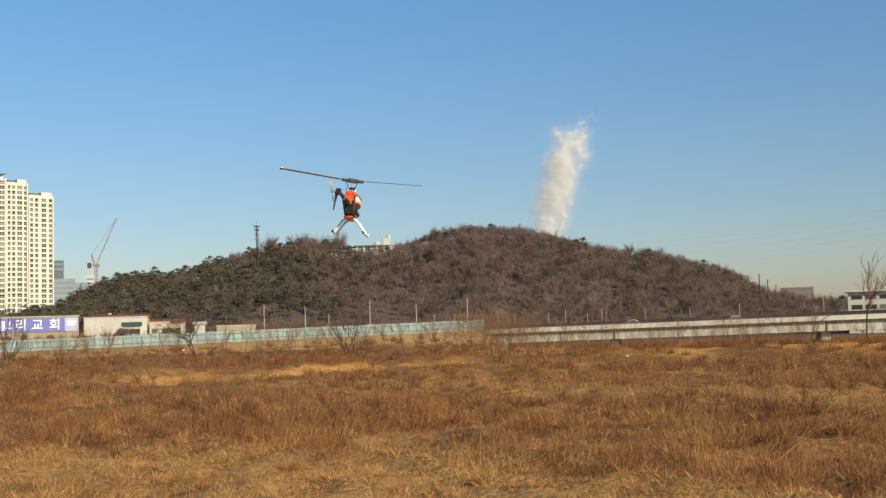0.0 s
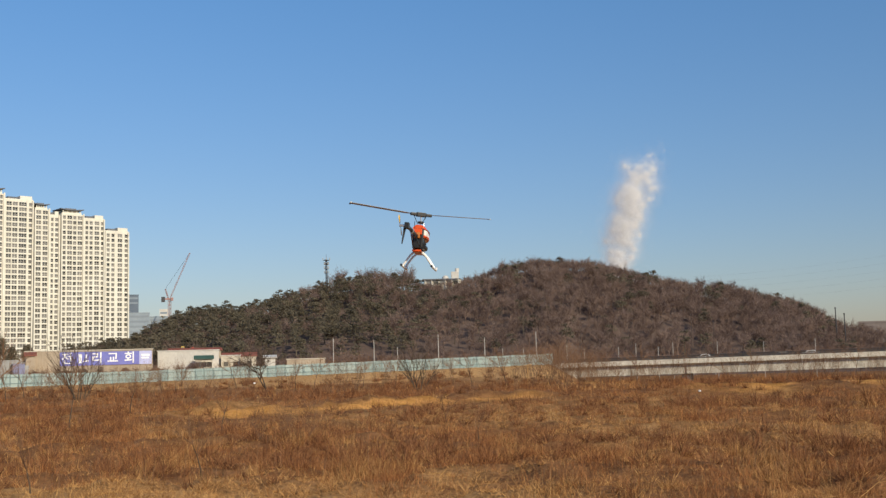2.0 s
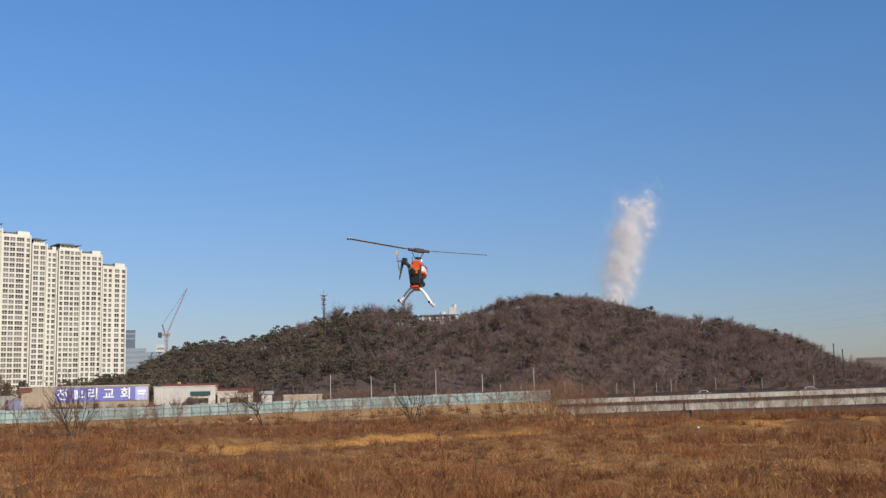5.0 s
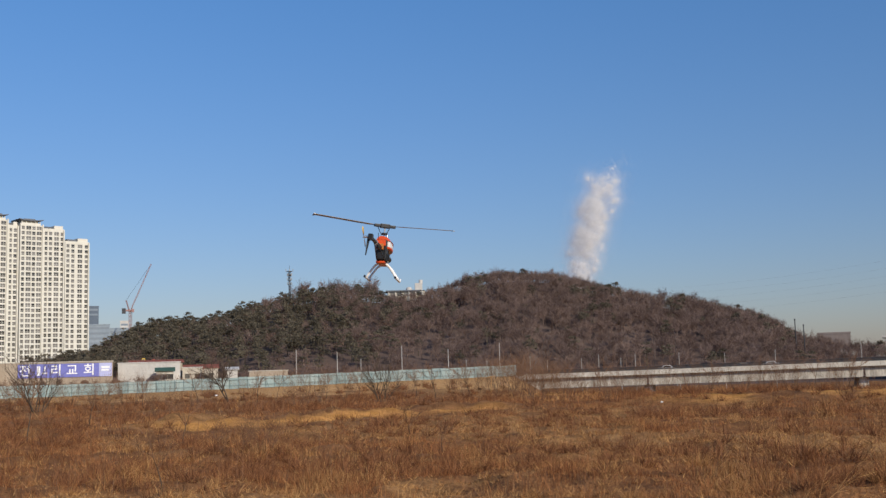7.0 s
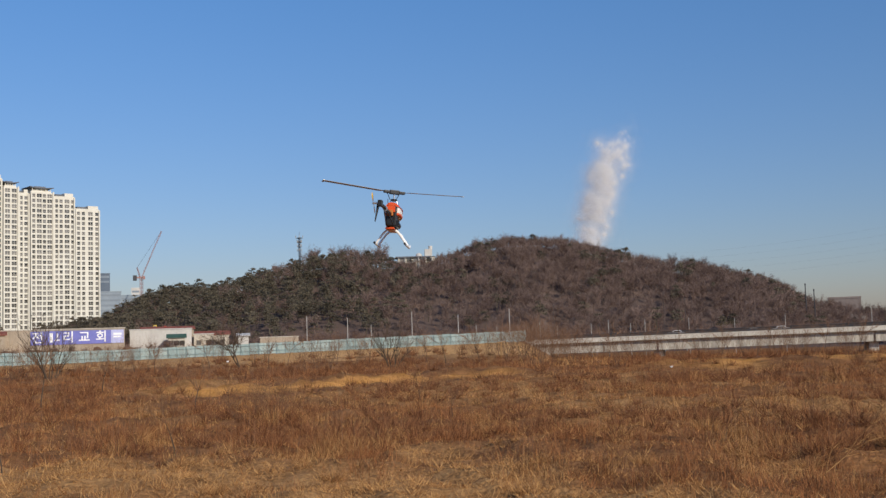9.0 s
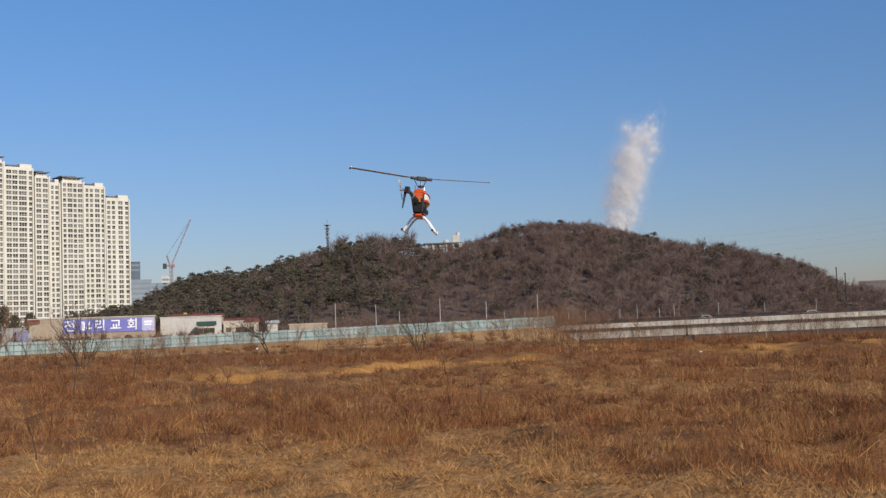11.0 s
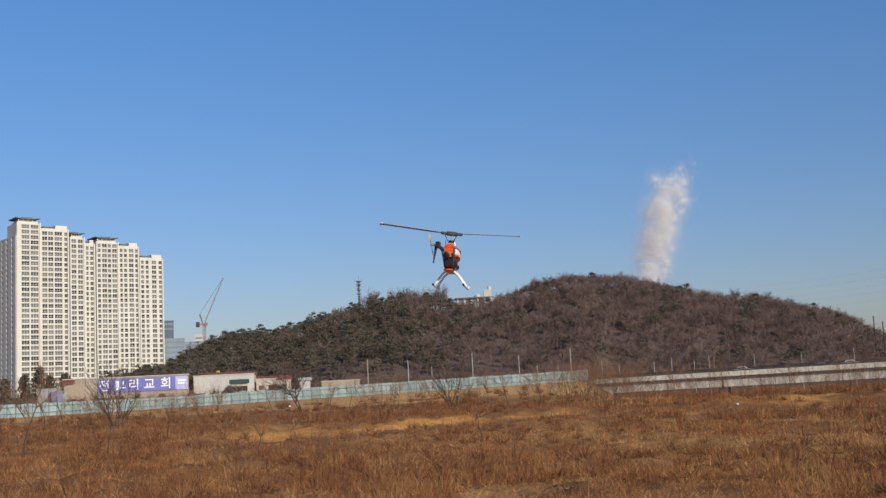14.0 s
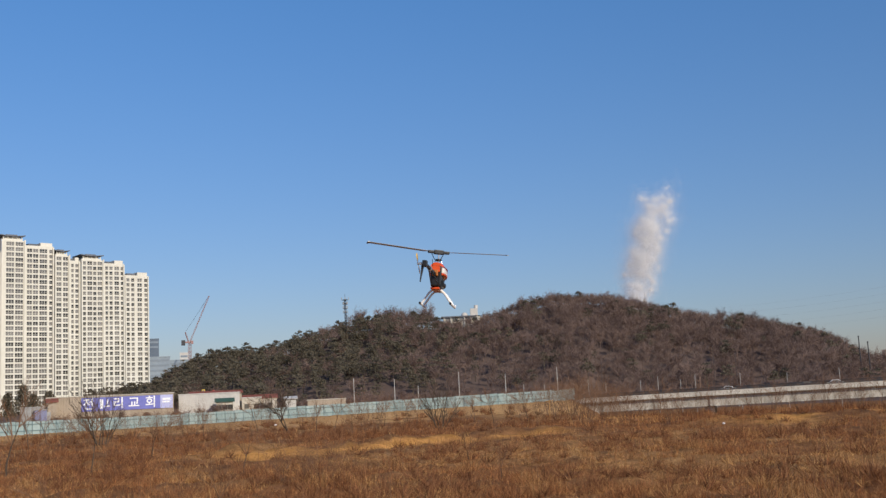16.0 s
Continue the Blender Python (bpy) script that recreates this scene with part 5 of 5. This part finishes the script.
def blades(name, n, r0, r1, power, seed, share, tall, width, lean, material, label):
    q, x, y, r = scatter(n, r0, r1, power, seed)
    weight = soil(x, y)
    keep = q.uniform(0, 1, n) < share(*weight, x, y)
    x, y, r = x[keep], y[keep], r[keep]
    n = len(x)
    z = ground_z(x, y)
    clump = 0.55 + 0.42 * rough_field(x, y * 0.7, 1.7, 7) + 0.45 * rough_field(x, y, 0.6, 1)
    h = q.uniform(0.35, 1.0, n) * tall * np.clip(clump, 0.12, 1.5)
    a, l = q.uniform(0, 6.28, n), np.abs(q.normal(0, lean, n))
    base = np.stack([x, y, z - 0.02], 1)
    tip = base + np.stack([np.cos(a) * l * h, np.sin(a) * l * h, h], 1)
    v, f = slivers(base, tip, width * (0.6 + r * 0.055) * q.uniform(0.6, 1.4, n), q)
    tagged(new(name, np_mesh(name, v, f, material)), label, "grass", kind="stuff")


def patch(x, y, k, size, low):
    """Share of the ground that one kind of plant takes, in wide flat drifts."""
    return np.clip(0.4 + 1.1 * rough_field(x, y * 0.5, size, k) + 0.5 * rough_field(x, y * 0.7, size * 0.35, k + 2), low, 1)


def off_bank(x, y, o):
    return (1 - 0.9 * np.clip(o * 2, 0, 1)) * (1 - 0.85 * np.exp(-((bank_offset(x, y) + 4.0) / 3.6) ** 2))


blades("straw_grass", 560000, 8.0, 45, 0.85, 61, lambda s, w, o, x, y: (0.25 + 0.75 * s) * patch(x, y, 1, 2.2, 0.45) * (1 - 0.85 * o), 0.075, 0.0055, 1.2, M_STRAW, "short flattened dry straw grass over the field")
blades("weed_stalks", 430000, 9.0, 44, 0.75, 62, lambda s, w, o, x, y: 0.015 + 0.95 * w * patch(x, y, 5, 2.6, 0.2) * off_bank(x, y, o), 0.29, 0.0042, 0.6, M_WEED, "brown dead weed stalks standing over the field")
blades("tall_straw", 330000, 11.0, 44, 0.8, 63, lambda s, w, o, x, y: np.clip(0.9 * rough_field(x, y * 0.6, 2.0, 2) + 0.08, 0.0, 1) * off_bank(x, y, o) * (0.3 + 0.7 * w), 0.30, 0.0045, 0.6, M_STRAW, "pale standing straw tufts among the weeds")
blades("tall_stems", 9000, 13.0, 60, 0.8, 67, lambda s, w, o, x, y: (0.15 + 0.85 * w) * np.clip(rough_field(x, y, 5, 1) + 0.1, 0.02, 1), 0.95, 0.005, 0.12, M_TWIG, "single tall dead stems standing above the weeds")
blades("far_weeds", 190000, 44.0, 120, 0.9, 65, lambda s, w, o, x, y: patch(x, y, 3, 7, 0.0) * (1 - smooth(56, 80, np.hypot(x, y)) * (1 - 0.7 * smooth(7, 9, np.degrees(np.arctan2(x, y))))), 0.55, 0.0035, 0.4, M_WEED, "brown weeds over the far part of the field")
blades("far_grass", 120000, 50.0, 200, 1.0, 64, lambda s, w, o, x, y: patch(x, y, 1, 8, 0.02) * np.where(np.degrees(np.arctan2(x, y)) < 8, 0.15, 0.9), 0.4, 0.008, 0.6, M_STRAW, "yellow straw along the foot of the hoarding")


def brush(n, seed):
    """Low dead brush: rounded clumps of fine twigs over the middle and far field."""
    q, x, y, r = scatter(n, 14.0, 125, 0.8, seed)
    s, w, o = soil(x, y)
    keep = (q.uniform(0, 1, n) < np.clip(0.35 + 0.8 * rough_field(x, y, 9, 4), 0.06, 1)) & ((np.abs(bank_offset(x, y) + 1) > 3) | (q.uniform(0, 1, n) < 0.08))
    keep &= (r < 82) | (np.degrees(np.arctan2(x, y)) > 8) | (q.uniform(0, 1, n) < 0.4)
    x, y, r = x[keep], y[keep], r[keep]
    size = q.uniform(0.16, 0.5, len(x)) * (0.65 + r * 0.009)
    m = 70
    k = np.repeat(np.arange(len(x)), m)
    g = q.normal(size=(len(k), 3))
    g[:, 2] = np.abs(g[:, 2])
    g /= np.linalg.norm(g, axis=1)[:, None]
    foot = np.stack([x, y, ground_z(x, y) - 0.02], 1)[k]
    base = foot + g * [1, 1, 0.8] * (size[k] * q.uniform(0.05, 0.6, len(k)))[:, None]
    tip = base + (g + q.normal(0, 0.35, g.shape) + [0, 0, 0.3]) * (size[k] * q.uniform(0.3, 0.75, len(k)))[:, None]
    v, f = slivers(base, tip, (0.004 + 0.00028 * r[k]) * q.uniform(0.7, 1.3, len(k)), q)
    tagged(new("dead_brush", np_mesh("dead_brush", v, f, M_CLUMP)), "low red-brown dead brush dotted over the field", "brush", kind="stuff")


brush(5200, 77)


def stubble(n, seed):
    """Short grass clumps, straw and brown, close together over the near ground."""
    q, x, y, r = scatter(n, 8.2, 32, 1.0, seed)
    s, w, o = soil(x, y)
    keep = q.uniform(0, 1, n) < (0.35 + 0.65 * s) * (1 - o) * np.clip(0.55 + 0.8 * rough_field(x, y * 0.6, 1.3, 4), 0.1, 1)
    x, y, r = x[keep], y[keep], r[keep]
    m = 13
    k = np.repeat(np.arange(len(x)), m)
    size = q.uniform(0.03, 0.11, len(x)) * (1 + 0.5 * np.clip(rough_field(x, y, 1.0, 6), -0.6, 1))
    a, u = q.uniform(0, 6.28, len(k)), q.uniform(0, 0.6, len(k)) * size[k]
    foot = np.stack([x, y, ground_z(x, y) - 0.015], 1)[k]
    base = foot + np.stack([np.cos(a) * u, np.sin(a) * u, 0 * u], 1)
    out = size[k] * q.uniform(0.5, 1.5, len(k))
    tip = base + np.stack([np.cos(a) * out * 0.8, np.sin(a) * out * 0.8, out * q.uniform(0.25, 1.0, len(k))], 1)
    v, f = slivers(base, tip, (0.004 + 0.0003 * r[k]) * q.uniform(0.7, 1.4, len(k)), q)
    tagged(new("grass_stubble", np_mesh("grass_stubble", v, f, M_STRAW)), "low clumps of dry straw stubble over the near ground", "grass", kind="stuff")


stubble(26000, 78)


# ------------------------------------------------------------ loose things in the grass
def straw_tuft(seed):
    q = np.random.default_rng(seed)
    n = 420
    a, u = q.uniform(0, 6.28, n), q.uniform(0, 0.12, n)
    base = np.stack([np.cos(a) * u, np.sin(a) * u, np.full(n, -0.03)], 1)
    l = q.uniform(0.15, 0.36, n)
    tip = base + np.stack([np.cos(a) * l * q.uniform(0.3, 1.1, n), np.sin(a) * l * q.uniform(0.3, 1.1, n), l * q.uniform(0.15, 0.95, n)], 1)
    v, f = slivers(base, tip, np.full(n, 0.007), q)
    return tagged(new("straw_tuft", np_mesh("straw_tuft", v, f, M_STRAW)), "pale tuft of drooping dry straw in the field", "grass tuft", "straw tufts")


TUFT = straw_tuft(3)
p0 = polar(16.6, 17.2)
TUFT.matrix_basis = pose(p0.x, p0.y, float(ground_z(p0.x, p0.y)))
for k, (az, r, s) in enumerate(((18.4, 16.6, 0.7), (19.9, 16.2, 0.8), (13.2, 13.2, 0.6), (-3.0, 13.0, 0.7), (-12.5, 24, 0.9), (4.6, 22, 0.8), (9.0, 31, 1.0), (21.5, 13.5, 0.8), (-9.0, 12.2, 0.6), (23.0, 20, 0.9), (7.0, 11.2, 0.5), (25.5, 15.0, 1.0))):
    p = polar(az, r)
    copy_thing(TUFT, pose(p.x, p.y, float(ground_z(p.x, p.y)), 0, 0, 70 * k) @ Matrix.Diagonal((s, s, s, 1)))


def fallen_branch(az, r, turn, s):
    p = polar(az, r)
    ob = thing("fallen_branch", pose(p.x, p.y, float(ground_z(p.x, p.y)) + 0.08, 80, 0, turn), "pale dry branch lying on the straw", "branch", "fallen branches")
    q = random.Random(int(az * 10))
    stem, twigs = bmesh.new(), bmesh.new()
    branches([stem, twigs], q, Vector((0, 0, -0.5 * s)), Vector((0, 0, 1)), 0.8 * s, 0.0045, 2, 0.5, False)
    part("stem", stem, M_STRAW, ob)
    part("crown", twigs, M_STRAW, ob)


fallen_branch(21.8, 12.6, 60, 1.0)
fallen_branch(23.2, 12.2, 110, 1.1)
fallen_branch(20.6, 12.9, -70, 0.8)


def litter(az, r, s):
    p = polar(az, r)
    bm = bmesh.new()
    bmesh.ops.create_icosphere(bm, subdivisions=2, radius=0.13 * s)
    q = random.Random(9)
    for v in bm.verts:
        v.co *= q.uniform(0.7, 1.15)
        v.co.z *= 0.6
    ob = part("plastic_bag", bm, M_LETTER)
    ob.matrix_basis = pose(p.x, p.y, float(ground_z(p.x, p.y)) + 0.25)
    tagged(ob, "crumpled white plastic bag caught in the weeds", "litter", "litter")


litter(15.0, 40, 0.45)
litter(-8.3, 88, 0.9)
litter(19.6, 88, 1.2)
